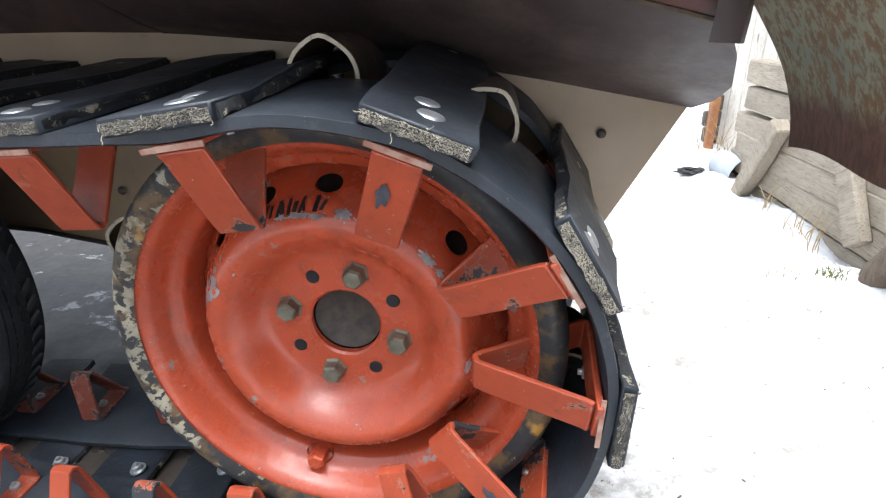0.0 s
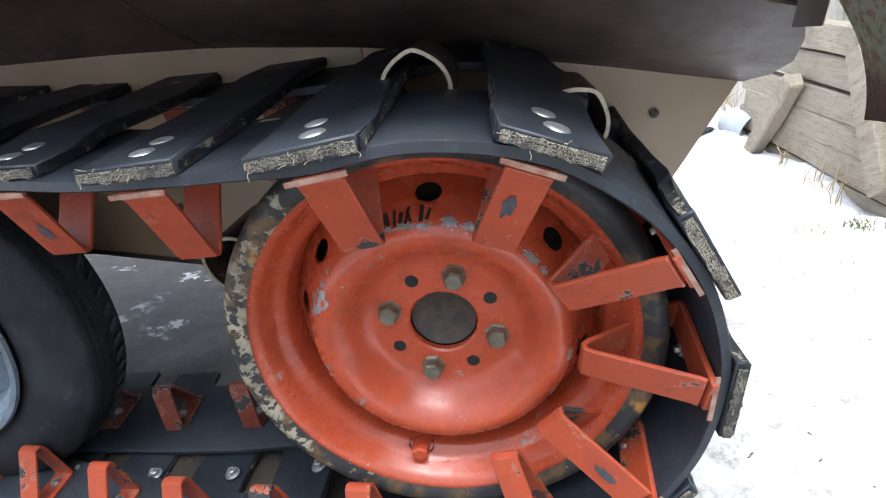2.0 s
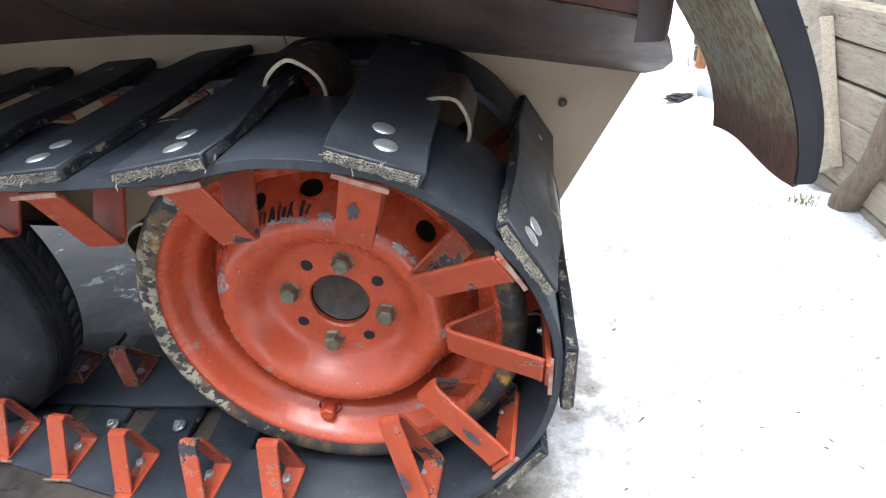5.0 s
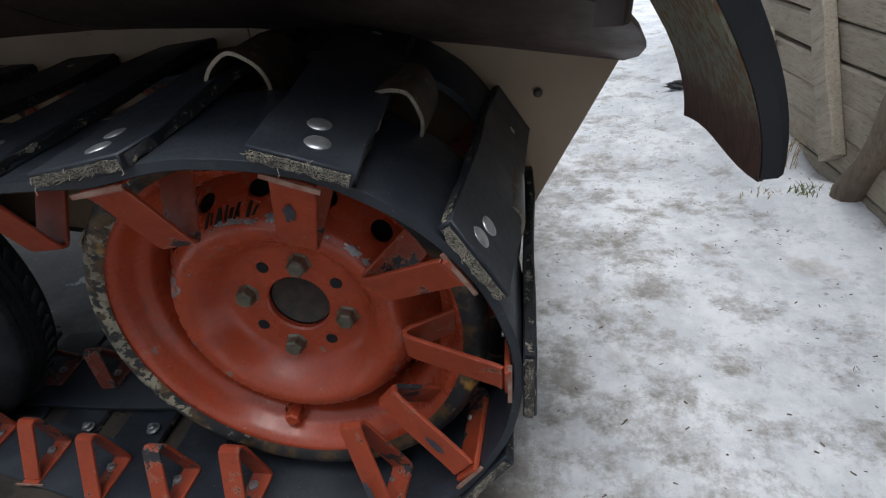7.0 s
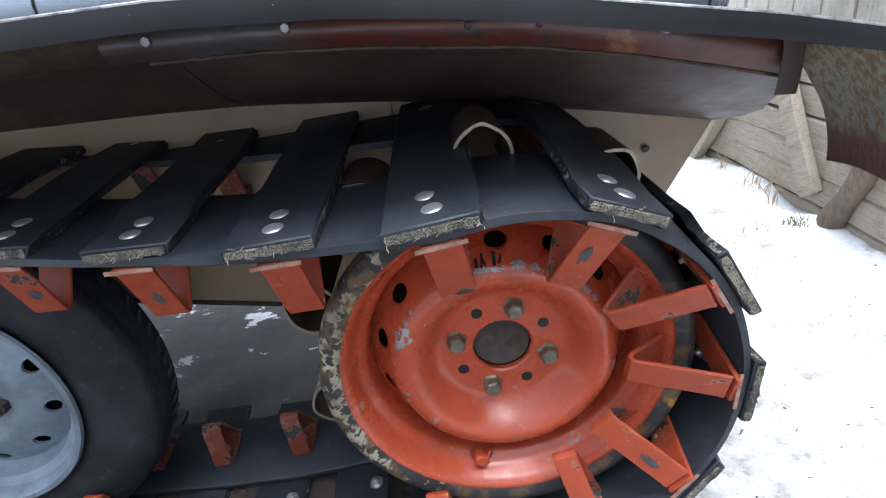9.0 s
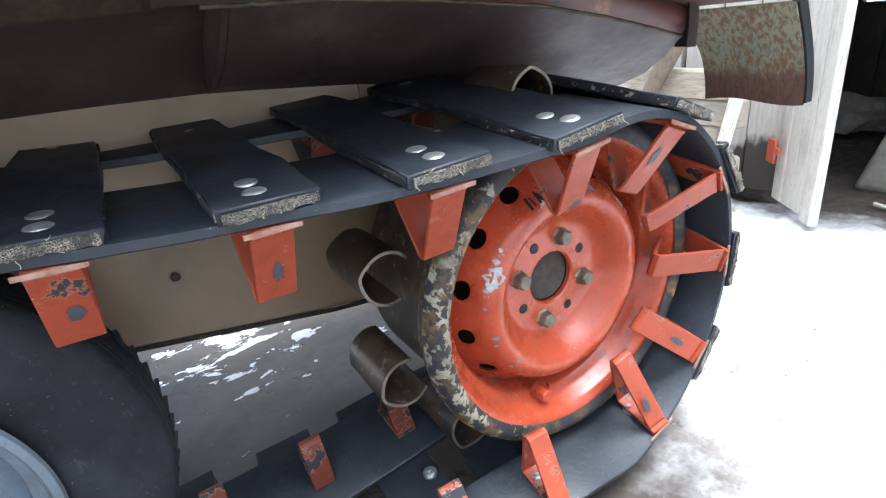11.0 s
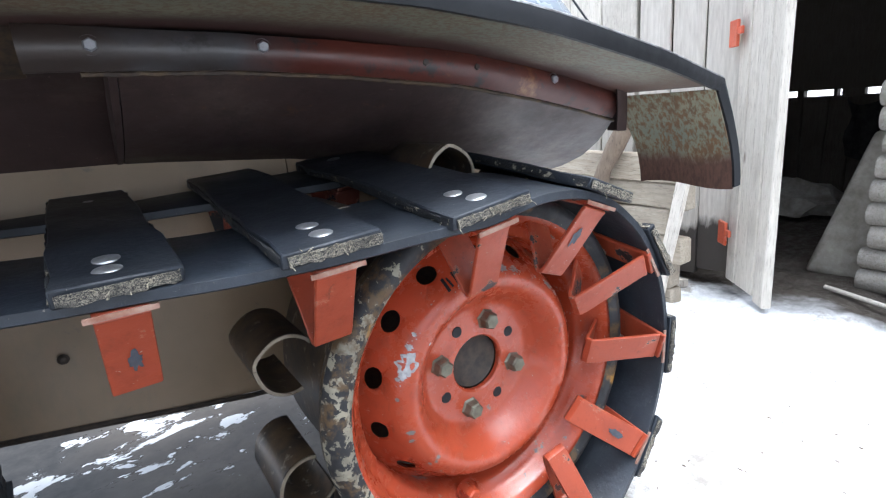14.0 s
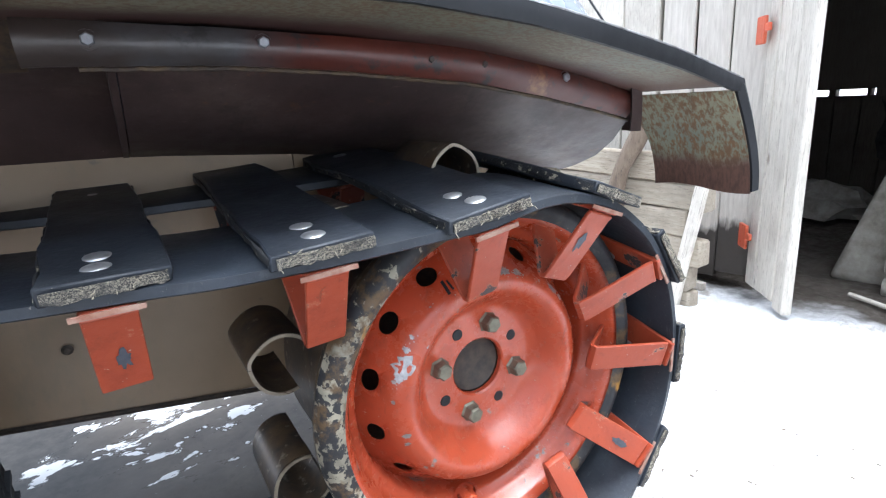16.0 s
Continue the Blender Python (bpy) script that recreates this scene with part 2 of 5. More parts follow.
def make_red():
    n = Nodes("dark_red_oxide_paint", 0.4)
    a, b = n.noise(9, 5), n.noise(34, 6, 0.7)
    col = n.mix(n.ramp(a, 0.35, 0.7), (0.1, 0.024, 0.016), (0.055, 0.017, 0.013))
    bare = n.ramp(n.math("ADD", n.axis("X"), n.math("MULTIPLY", n.noise(12, 5), 0.12)), -0.08, -0.14)
    col = n.mix(bare, col, n.mix(n.ramp(a, 0.4, 0.6), (0.06, 0.06, 0.064), (0.035, 0.026, 0.022)))
    col = n.mix(n.ramp(b, 0.56, 0.64), col, (0.03, 0.026, 0.026))
    col = n.mix(n.ramp(n.noise(6, 6, 0.75), 0.58, 0.66, 0, 0.8), col, (0.22, 0.11, 0.04))
    n.bump(b, 0.4, 0.001)
    return n.done(col, n.ramp(b, 0.3, 0.7, 0.28, 0.55))


def make_weld():
    n = Nodes("rusty_weld_seam", 0.75)
    f = n.noise(60, 6, 0.7)
    return n.done(n.mix(n.ramp(f, 0.4, 0.6), (0.03, 0.02, 0.015), (0.075, 0.048, 0.024)))


def make_green():
    n = Nodes("rust_pitted_grey_green_paint", 0.6)
    f, s = n.noise(190, 6, 0.7, (1, 1, 0.3)), n.noise(9, 5)
    col = n.mix(n.ramp(s, 0.35, 0.65), (0.26, 0.245, 0.16), (0.17, 0.19, 0.15))
    col = n.mix(n.ramp(n.math("ADD", f, n.math("MULTIPLY", n.noise(14, 4), 0.25)), 0.58, 0.68, 0, 0.9), col, n.mix(n.noise(60, 5, 0.7), (0.07, 0.035, 0.02), (0.23, 0.115, 0.04)))
    return n, col, f


def make_flap():
    n, col, f = make_green()
    low = n.ramp(n.math("ADD", n.axis("Z"), n.math("MULTIPLY", n.noise(14, 4), 0.035)), 0.492, 0.474)
    col = n.mix(low, col, n.mix(n.ramp(f, 0.4, 0.62), (0.13, 0.065, 0.045), (0.07, 0.035, 0.027)))
    n.bump(f, 0.5, 0.0012)
    return n.done(col)


def make_ledge():
    n, col, f = make_green()
    col = n.mix(n.ramp(n.noise(5, 4), 0.3, 0.6, 0.7, 0.35), col, (0.15, 0.14, 0.105))
    inner = n.ramp(n.math("ADD", n.axis("Y"), n.math("MULTIPLY", n.noise(9, 6, 0.7), 0.06)), 0.035, 0.075)
    col = n.mix(inner, col, (0.06, 0.026, 0.02))
    col = n.mix(n.ramp(n.math("ADD", n.axis("X"), n.math("MULTIPLY", n.noise(7, 6, 0.7), 0.2)), 0.32, 0.40, 0, 0.8), col, (0.10, 0.052, 0.036))
    n.bump(f, 0.2, 0.0008)
    return n.done(col)


def make_black_paint():
    n = Nodes("scuffed_black_paint", 0.45)
    n.bsdf.inputs["Specular IOR Level"].default_value = 0.25
    f = n.noise(55, 6, 0.7)
    col = n.mix(n.ramp(n.noise(8, 5), 0.35, 0.7), (0.010, 0.011, 0.013), (0.02, 0.021, 0.024))
    col = n.mix(n.ramp(f, 0.68, 0.72), col, (0.3, 0.3, 0.3))
    n.bump(f, 0.2, 0.0008)
    return n.done(col, n.ramp(f, 0.3, 0.7, 0.42, 0.6))


def make_gloss():
    n = Nodes("glossy_dusty_blue_grey_body_paint", 0.16, 0.35)
    f = n.noise(7, 4)
    n.bump(n.noise(5, 2), 0.15, 0.01)
    return n.done(n.mix(f, (0.2, 0.235, 0.285), (0.27, 0.31, 0.36)), n.ramp(n.noise(30, 5), 0.3, 0.75, 0.14, 0.36))


def make_steel(name, a, b, rough, metal=0.85):
    n = Nodes(name, rough, metal)
    f = n.noise(90, 5)
    n.bump(f, 0.15, 0.0005)
    return n.done(n.mix(n.ramp(f, 0.35, 0.65), a, b))


def make_silver():
    n = Nodes("silver_grey_wheel_paint", 0.4, 0.3)
    f = n.noise(24, 6, 0.65)
    col = n.mix(n.ramp(f, 0.35, 0.7), (0.22, 0.275, 0.335), (0.145, 0.182, 0.225))
    col = n.mix(n.ramp(n.noise(8, 7, 0.75), 0.5, 0.7, 0, 0.6), col, (0.1, 0.1, 0.098))
    col = n.mix(n.ramp(n.noise(60, 6, 0.7), 0.6, 0.7, 0, 0.85), col, (0.12, 0.085, 0.055))
    n.bump(f, 0.2, 0.0008)
    return n.done(col, n.ramp(f, 0.3, 0.7, 0.32, 0.55))


def make_wood(name, a, b, dark, grain=(1, 12, 12), knots=True):
    n = Nodes(name, 0.8)
    g = n.noise(11, 6, 0.65, grain, 0.4)
    col = n.mix(n.ramp(g, 0.3, 0.72), a, b)
    col = n.mix(n.ramp(n.noise(26, 6, 0.7, grain), 0.54, 0.68, 0, 0.85), col, dark)
    col = n.mix(n.ramp(n.noise(4, 6, 0.7), 0.52, 0.7, 0, 0.5), col, tuple(c * 0.8 for c in dark))
    col = n.mix(n.ramp(n.random, 0, 1, 0.0, 0.45), col, tuple(c * 0.55 for c in a))
    if knots:
        col = n.mix(n.ramp(n.voronoi(9, tuple(0.45 + 0.05 * s for s in grain)), 0.1, 0.05, 0, 0.8), col, dark)
    n.bump(g, 0.6, 0.003)
    return n.done(col)


SHOULDER = make_shoulder()
SIDECORD = make_side_cord()
CORD, THREAD, BAND, PIPE, CUT = make_cord(), make_thread(), make_band(), make_pipe(), make_cut()
BEIGE, BROWN, RED, WELD = make_beige(), make_brown(), make_red(), make_weld()
FLAP, LEDGE, BLACK, GLOSS = make_flap(), make_ledge(), make_black_paint(), make_gloss()
BARE = make_steel("dull_bare_metal", (0.5, 0.5, 0.51), (0.2, 0.19, 0.19), 0.35, 0.6)
RIVET = make_steel("galvanised_rivet", (0.62, 0.64, 0.66), (0.42, 0.43, 0.44), 0.38)
SCREW = make_steel("dull_zinc_screw", (0.3, 0.31, 0.33), (0.18, 0.18, 0.19), 0.45, 0.6)
BOLT = make_steel("dull_olive_bolt", (0.22, 0.215, 0.165), (0.12, 0.11, 0.08), 0.5, 0.6)
DARK = make_steel("dark_rusty_iron", (0.025, 0.022, 0.02), (0.065, 0.048, 0.036), 0.6, 0.2)
CHIP = make_steel("dark_bare_steel", (0.035, 0.042, 0.055), (0.075, 0.085, 0.105), 0.5, 0.2)
SILVER = make_silver()
BOARD = make_wood("weathered_grey_brown_board", (0.48, 0.42, 0.335), (0.31, 0.255, 0.19), (0.075, 0.052, 0.037), (12, 1.2, 12))
PLANK = make_wood("pale_weathered_plank", (0.78, 0.73, 0.65), (0.58, 0.53, 0.45), (0.2, 0.15, 0.11), (12, 12, 1.2))
LOG = make_wood("silvery_weathered_log", (0.45, 0.42, 0.38), (0.28, 0.25, 0.21), (0.1, 0.08, 0.06), (1.2, 12, 12), False)
BARK = make_wood("brown_bark", (0.27, 0.205, 0.15), (0.13, 0.092, 0.066), (0.04, 0.03, 0.024), (9, 9, 1.5), False)
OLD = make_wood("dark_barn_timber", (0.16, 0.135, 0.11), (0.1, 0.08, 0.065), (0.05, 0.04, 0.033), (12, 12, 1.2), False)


def make_ground():
    """Wet trampled ice and slush round the vehicle, old snow further off, bare earth inside the barn."""
    n = Nodes("snow_slush_and_wet_ice", 0.7)
    x, y = n.axis("X"), n.axis("Y")
    edge = n.math("ADD", x, n.math("MULTIPLY", n.math("SUBTRACT", n.noise(3.2, 6, 0.65, fixed=True), 0.5), 0.6))
    snow = n.ramp(edge, 0.10, 0.30)
    far = n.math("ADD", y, n.math("MULTIPLY", n.math("SUBTRACT", n.noise(2.3, 6, 0.65, fixed=True), 0.5), 1.2))
    snow = n.math("MAXIMUM", snow, n.ramp(far, 1.0, 1.25))
    snow = n.math("MAXIMUM", snow, n.math("MAXIMUM", n.ramp(x, -1.7, -2.1), n.ramp(far, -1.2, -1.6)))
    # sky reflections in the wet ground, painted as white patches round one spot
    dx, dy = n.math("ADD", x, 0.335), n.math("SUBTRACT", y, 0.67)
    apart = n.math("SQRT", n.math("ADD", n.math("MULTIPLY", dx, dx), n.math("MULTIPLY", dy, dy)))
    glint_field = n.math("ADD", n.noise(9.5, 9, 0.66, (0.9, 1.5, 1), 0.3, fixed=True), n.ramp(apart, 0.04, 0.24, 0.075, -0.035))
    speck = n.ramp(glint_field, 0.572, 0.58)
    patch = n.math("MULTIPLY", n.math("MULTIPLY", speck, n.ramp(snow, 0.0, 0.3, 1.0, 0.0)), n.math("MULTIPLY", n.ramp(x, -0.75, -0.4, 0.3, 0.95), n.ramp(y, 0.36, 0.44)))
    grit = n.noise(38, 7, 0.7, fixed=True)
    wet = n.mix(n.ramp(n.noise(7, 6, 0.7, fixed=True), 0.35, 0.65), (0.078, 0.064, 0.052), (0.135, 0.113, 0.094))
    wet = n.mix(n.ramp(grit, 0.5, 0.7, 0, 0.4), wet, (0.04, 0.034, 0.029))
    wet = n.mix(n.ramp(n.noise(48, 6, 0.75, (0.7, 1.4, 1), fixed=True), 0.66, 0.68), wet, (0.55, 0.55, 0.55))
    pool = n.ramp(n.math("ADD", x, n.math("MULTIPLY", n.noise(4, 5, fixed=True), 0.3)), -0.18, -0.34)
    pool = n.math("MAXIMUM", pool, n.ramp(y, 0.36, 0.26, 0, 0.65))
    wet = n.mix(pool, wet, n.mix(n.ramp(grit, 0.4, 0.65), (0.022, 0.019, 0.017), (0.055, 0.048, 0.042)))
    clean = n.mix(n.ramp(n.noise(5, 8, 0.75, fixed=True), 0.42, 0.57), (0.93, 0.935, 0.95), (0.72, 0.735, 0.76))
    dirty = n.ramp(n.math("ADD", n.noise(8, 10, 0.78, fixed=True), n.ramp(x, 0.8, 0.25, -0.03, 0.07)), 0.51, 0.63, 0, 0.85)
    clean = n.mix(dirty, clean, n.mix(n.ramp(n.noise(17, 6, 0.7, fixed=True), 0.4, 0.6), (0.44, 0.42, 0.40), (0.25, 0.215, 0.175)))
    clean = n.mix(n.ramp(n.noise(3.1, 5, 0.7, fixed=True), 0.60, 0.70, 0, 0.55), clean, (0.36, 0.29, 0.20))
    clean = n.mix(n.ramp(n.noise(26, 9, 0.8, fixed=True), 0.55, 0.64, 0, 0.5), clean, (0.42, 0.42, 0.43))
    clean = n.mix(n.ramp(n.noise(70, 5, 0.75, fixed=True), 0.63, 0.70, 0, 0.7), clean, (0.18, 0.14, 0.10))
    # the painted reflections go over wet ground and snow as near-white colour
    col = n.mix(patch, n.mix(snow, wet, clean), (0.92, 0.93, 0.94))
    barn = n.math("MULTIPLY", n.ramp(n.math("ADD", x, n.math("MULTIPLY", n.noise(5, 5, fixed=True), 0.25)), 1.17, 1.28), n.math("MULTIPLY", n.math("MULTIPLY", n.ramp(y, 1.95, 1.85), n.ramp(x, 2.9, 2.8)), n.ramp(y, -1.75, -1.6)))
    col = n.mix(barn, col, n.mix(grit, (0.045, 0.038, 0.032), (0.12, 0.1, 0.082)))
    smooth = n.ramp(glint_field, 0.545, 0.57, 0.42, 0.03)
    n.link(n.ramp(pool, 0.0, 1.0, 0.3, 0.36), n.bsdf.inputs["Specular IOR Level"])
    rough = n.math("MAXIMUM", n.math("MULTIPLY", n.math("MAXIMUM", snow, barn), n.ramp(n.noise(40, 4, fixed=True), 0.4, 0.6, 0.4, 0.8)), smooth)
    n.bump(n.math("ADD", n.math("MULTIPLY", n.math("MAXIMUM", snow, barn), n.noise(24, 9, 0.75, fixed=True)), n.math("MULTIPLY", n.noise(9, 3, fixed=True), 0.15)), 0.9, 0.012)
    return n.done(col, rough)


def make_wet_plank():
    """Grey planks, soaked dark at the foot."""
    n = Nodes("grey_plank_with_damp_foot", 0.75)
    g = n.noise(11, 6, 0.65, (12, 12, 1.2), 0.4)
    col = n.mix(n.ramp(g, 0.3, 0.72), (0.62, 0.58, 0.52), (0.44, 0.4, 0.35))
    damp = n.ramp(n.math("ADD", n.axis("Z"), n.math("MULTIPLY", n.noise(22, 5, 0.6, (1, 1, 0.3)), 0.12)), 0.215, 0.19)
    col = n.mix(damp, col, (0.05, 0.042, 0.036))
    n.bump(g, 0.6, 0.003)
    return n.done(col)


def make_plain(name, a, b, scale, rough):
    n = Nodes(name, rough)
    f = n.noise(scale, 6, 0.65)
    n.bump(f, 0.3, 0.002)
    return n.done(n.mix(n.ramp(f, 0.35, 0.65), a, b))


GROUND = make_ground()
WETPLANK = make_wet_plank()
MOTTLED = make_plain("pale_mottled_surface", (0.42, 0.39, 0.34), (0.2, 0.18, 0.15), 14, 0.85)
PLASTIC = make_plain("pale_grey_plastic", (0.5, 0.53, 0.57), (0.42, 0.45, 0.5), 20, 0.45)
RAG = make_plain("black_cloth", (0.02, 0.02, 0.022), (0.06, 0.058, 0.056), 40, 0.9)
GRASS = make_plain("green_grass", (0.09, 0.13, 0.025), (0.2, 0.19, 0.06), 60, 0.7)
STRAW = make_plain("dry_straw", (0.5, 0.38, 0.22), (0.36, 0.25, 0.13), 60, 0.8)
STRAWDARK = make_plain("dark_straw_litter", (0.14, 0.1, 0.06), (0.07, 0.05, 0.035), 60, 0.9)


# ---------------------------------------------------------------- mesh helpers
def quad_box(bm, lo, hi, m=None):
    """A box between two corners, moved by m."""
    made = bmesh.ops.create_cube(bm, size=1.0)["verts"]
    size, mid = Vector(hi) - Vector(lo), (Vector(hi) + Vector(lo)) / 2
    for v in made:
        v.co = Vector((v.co.x * size.x, v.co.y * size.y, v.co.z * size.z)) + mid
        if m is not None:
            v.co = m @ v.co
    return made


def bevelled(bm, width, segments=2, angle=30):
    edges = [e for e in bm.edges if len(e.link_faces) == 2 and e.calc_face_angle(0) > radians(angle)]
    bmesh.ops.bevel(bm, geom=edges, offset=width, segments=segments, affect="EDGES", profile=0.6, clamp_overlap=True)
    return bm


def lathe(bm, profile, segments=72, closed=False, start=0.0, sweep=360.0):
    """Turns (radius, y) pairs round the y axis."""
    full = sweep >= 359.9
    count = segments if full else segments + 1
    rings = []
    for n in range(count):
        a = radians(start + sweep * n / segments)
        rings.append([bm.verts.new((r * math.sin(a), y, r * math.cos(a))) for r, y in profile])
    pairs = len(profile) if closed else len(profile) - 1
    for n in range(segments):
        one, two = rings[n], rings[(n + 1) % count]
        for k in range(pairs):
            j = (k + 1) % len(profile)
            bm.faces.new((one[k], two[k], two[j], one[j]))
    return bm


def sheet(bm, rows, thickness, direction):
    """A slab over rows of points, thickened along a direction."""
    d = Vector(direction).normalized() * thickness
    top = [[bm.verts.new(p) for p in row] for row in rows]
    low = [[bm.verts.new(Vector(p) + d) for p in row] for row in rows]
    h, w = len(rows), len(rows[0])
    for i in range(h - 1):
        for j in range(w - 1):
            bm.faces.new((top[i][j], top[i][j + 1], top[i + 1][j + 1], top[i + 1][j]))
            bm.faces.new((low[i][j], low[i + 1][j], low[i + 1][j + 1], low[i][j + 1]))
    rim = [(0, j) for j in range(w)] + [(i, w - 1) for i in range(1, h)] + [(h - 1, j) for j in range(w - 2, -1, -1)] + [(i, 0) for i in range(h - 2, 0, -1)]
    for (a, b), (c, e) in zip(rim, rim[1:] + rim[:1]):
        bm.faces.new((top[a][b], low[a][b], low[c][e], top[c][e]))
    bmesh.ops.recalc_face_normals(bm, faces=bm.faces)
    return bm


def strip_along(bm, points, width, thickness, across=Vector((1, 0, 0))):
    """A flat bar bent along points; its width lies along across."""
    rings = []
    for n, p in enumerate(points):
        before, after = points[max(n - 1, 0)], points[min(n + 1, len(points) - 1)]
        t = (Vector(after) - Vector(before)).normalized()
        out = t.cross(across).normalized() * thickness / 2
        half = across * width / 2
        rings.append([bm.verts.new(Vector(p) + a) for a in (half + out, half - out, -half - out, -half + out)])
    for one, two in zip(rings, rings[1:]):
        for k in range(4):
            bm.faces.new((one[k], one[(k + 1) % 4], two[(k + 1) % 4], two[k]))
    bm.faces.new(rings[0][::-1])
    bm.faces.new(rings[-1])
    bmesh.ops.recalc_face_normals(bm, faces=bm.faces)
    return bm


def tube(bm, points, radius, sides=8):
    """A round bar along points; radius may be a list."""
    rings = []
    for n, p in enumerate(points):
        before, after = points[max(n - 1, 0)], points[min(n + 1, len(points) - 1)]
        t = (Vector(after) - Vector(before)).normalized()
        u = t.orthogonal().normalized()
        v = t.cross(u)
        r = radius[n] if isinstance(radius, list) else radius
        rings.append([bm.verts.new(Vector(p) + r * (math.cos(a) * u + math.sin(a) * v)) for a in (2 * math.pi * k / sides for k in range(sides))])
    for one, two in zip(rings, rings[1:]):
        for k in range(sides):
            bm.faces.new((one[k], one[(k + 1) % sides], two[(k + 1) % sides], two[k]))
    bm.faces.new(rings[0][::-1])
    bm.faces.new(rings[-1])
    bmesh.ops.recalc_face_normals(bm, faces=bm.faces)
    return bm


def mesh_of(name, bm, material, smooth=40):
    me = bpy.data.meshes.new(name)
    bm.normal_update()
    for e in bm.edges:
        e.smooth = not (len(e.link_faces) == 2 and e.calc_face_angle(0) > radians(smooth))
    for f in bm.faces:
        f.smooth = True
    bm.to_mesh(me)
    bm.free()
    me.materials.append(material)
    return me


def place(name, mesh, parent=None, m=None, label=""):
    """Links a mesh as one object at the world pose m, under a parent."""
    ob = new(name, mesh)
    m = Matrix() if m is None else m
    if parent is not None:
        ob.parent = parent
        ob.matrix_parent_inverse = WORLD[parent.name].inverted()
    ob.matrix_basis = m
    WORLD[ob.name] = m.copy()
    return tagged(ob, label)


def part(name, bm, material, parent, label="", m=None, smooth=40):
    return place(name, mesh_of(name, bm, material, smooth), parent, m, label)


def thing(name, base, label, category, group="", kind=""):
    ob = new(name)
    ob.empty_display_size = 0.05
    ob.location = base
    WORLD[ob.name] = Matrix.Translation(base)
    return tagged(ob, label, category, group, kind)


WORLD = {}


def hexagon(bm, radius, y0, y1, dome=0.0):
    lathe(bm, [(0.0001, y0 - dome), (radius * 0.8, y0 - dome * 0.6), (radius, y0 + 0.0015), (radius, y1)], 6)
    return bm


# ---------------------------------------------------------------- ground
def build_ground():
    def spaced(lo, hi, fine, count):
        near = np.arange(lo, hi, fine)
        out = hi + (np.geomspace(0.05, 60, count) - 0.05)
        return np.concatenate([(lo - (np.geomspace(0.05, 60, count) - 0.05))[::-1][:-1], near, out])

    xs, ys = spaced(-1.2, 2.2, 0.014, 26), spaced(-0.8, 2.4, 0.014, 26)
    bm = bmesh.new()
    grid = []
    for y in ys:
        row = []
        for x in xs:
            z = 0.0
            snow = min(max((x - 0.2) / 0.3, 0), 1)
            near = 1 if -1.3 < x < 2.3 and -0.9 < y < 2.5 else 0
            z += 0.012 * snow * near * noise.fractal(Vector((x * 5, y * 5, 0)), 0.8, 2.1, 5)
            z += 0.003 * near * noise.noise(Vector((x * 9, y * 9, 3))) + 0.004 * snow * near * noise.noise(Vector((x * 34, y * 34, 5)))
            bank = math.exp(-(((x - 0.88) / 0.14) ** 2)) * min(max((y - 0.45) / 0.25, 0), 1) * (y < 2.0)
            z += bank * (0.035 + 0.03 * noise.noise(Vector((x * 4, y * 6, 8))))
            row.append(bm.verts.new((x, y, z)))
        grid.append(row)
    for a, b in zip(grid, grid[1:]):
        for k in range(len(xs) - 1):
            bm.faces.new((a[k], a[k + 1], b[k + 1], b[k]))
    ob = place("ground", mesh_of("ground", bm, GROUND, 180))
    tagged(ob, "wet icy yard with slush and trampled old snow", "ground", "", "structure")


build_ground()


# ---------------------------------------------------------------- sprocket wheel
HUB = Vector((0.0008, 0.0, 0.2722))
WHEEL = 1.065


def around(deg, radius, y=0.0):
    """A point on the wheel: degrees clockwise from the top."""
    a = radians(deg)
    return HUB + WHEEL * Vector((radius * math.sin(a), y, radius * math.cos(a)))


def turn(deg):
    return Matrix.Translation(HUB) @ Matrix.Rotation(radians(deg), 4, "Y") @ Matrix.Scale(WHEEL, 4)


def vented(bm, skirt, holes, radius):
    """A conical skirt of (radius, y) pairs with round holes. Returns the angles of its edge points."""
    run = np.concatenate([[0], np.cumsum([math.dist(a, b) for a, b in zip(skirt, skirt[1:])])])
    wide = (skirt[0][0] + skirt[-1][0]) / 2

    def on(ang, v):
        d = v * run[-1]
        r, y = float(np.interp(d, run, [q[0] for q in skirt])), float(np.interp(d, run, [q[1] for q in skirt]))
        return Vector((r * math.sin(ang), y, r * math.cos(ang)))

    half = math.pi / holes
    edge = [(f, 0.0) for f in np.linspace(-1, 1, 9)] + [(1.0, 0.33), (1.0, 0.67)] + [(f, 1.0) for f in np.linspace(1, -1, 9)] + [(-1.0, 0.67), (-1.0, 0.33)]
    steps = []
    for h in range(holes):
        mid = 2 * half * h
        outer, inner, inside = [], [], []
        for u, v in edge:
            outer.append(bm.verts.new(on(mid + u * half, v)))
            k = radius / math.hypot(u * half * wide, (v - 0.5) * run[-1])
            at = on(mid + u * half * k, 0.5 + (v - 0.5) * k)
            inner.append(bm.verts.new(at))
            inside.append(bm.verts.new(at + Vector((0, 0.0045, 0))))
        for k in range(len(edge)):
            q = (k + 1) % len(edge)
            bm.faces.new((outer[k], outer[q], inner[q], inner[k]))
            bm.faces.new((inner[k], inner[q], inside[q], inside[k]))
        steps += [mid + f * half for f in np.linspace(-1, 1, 9)[:-1]]
    return steps


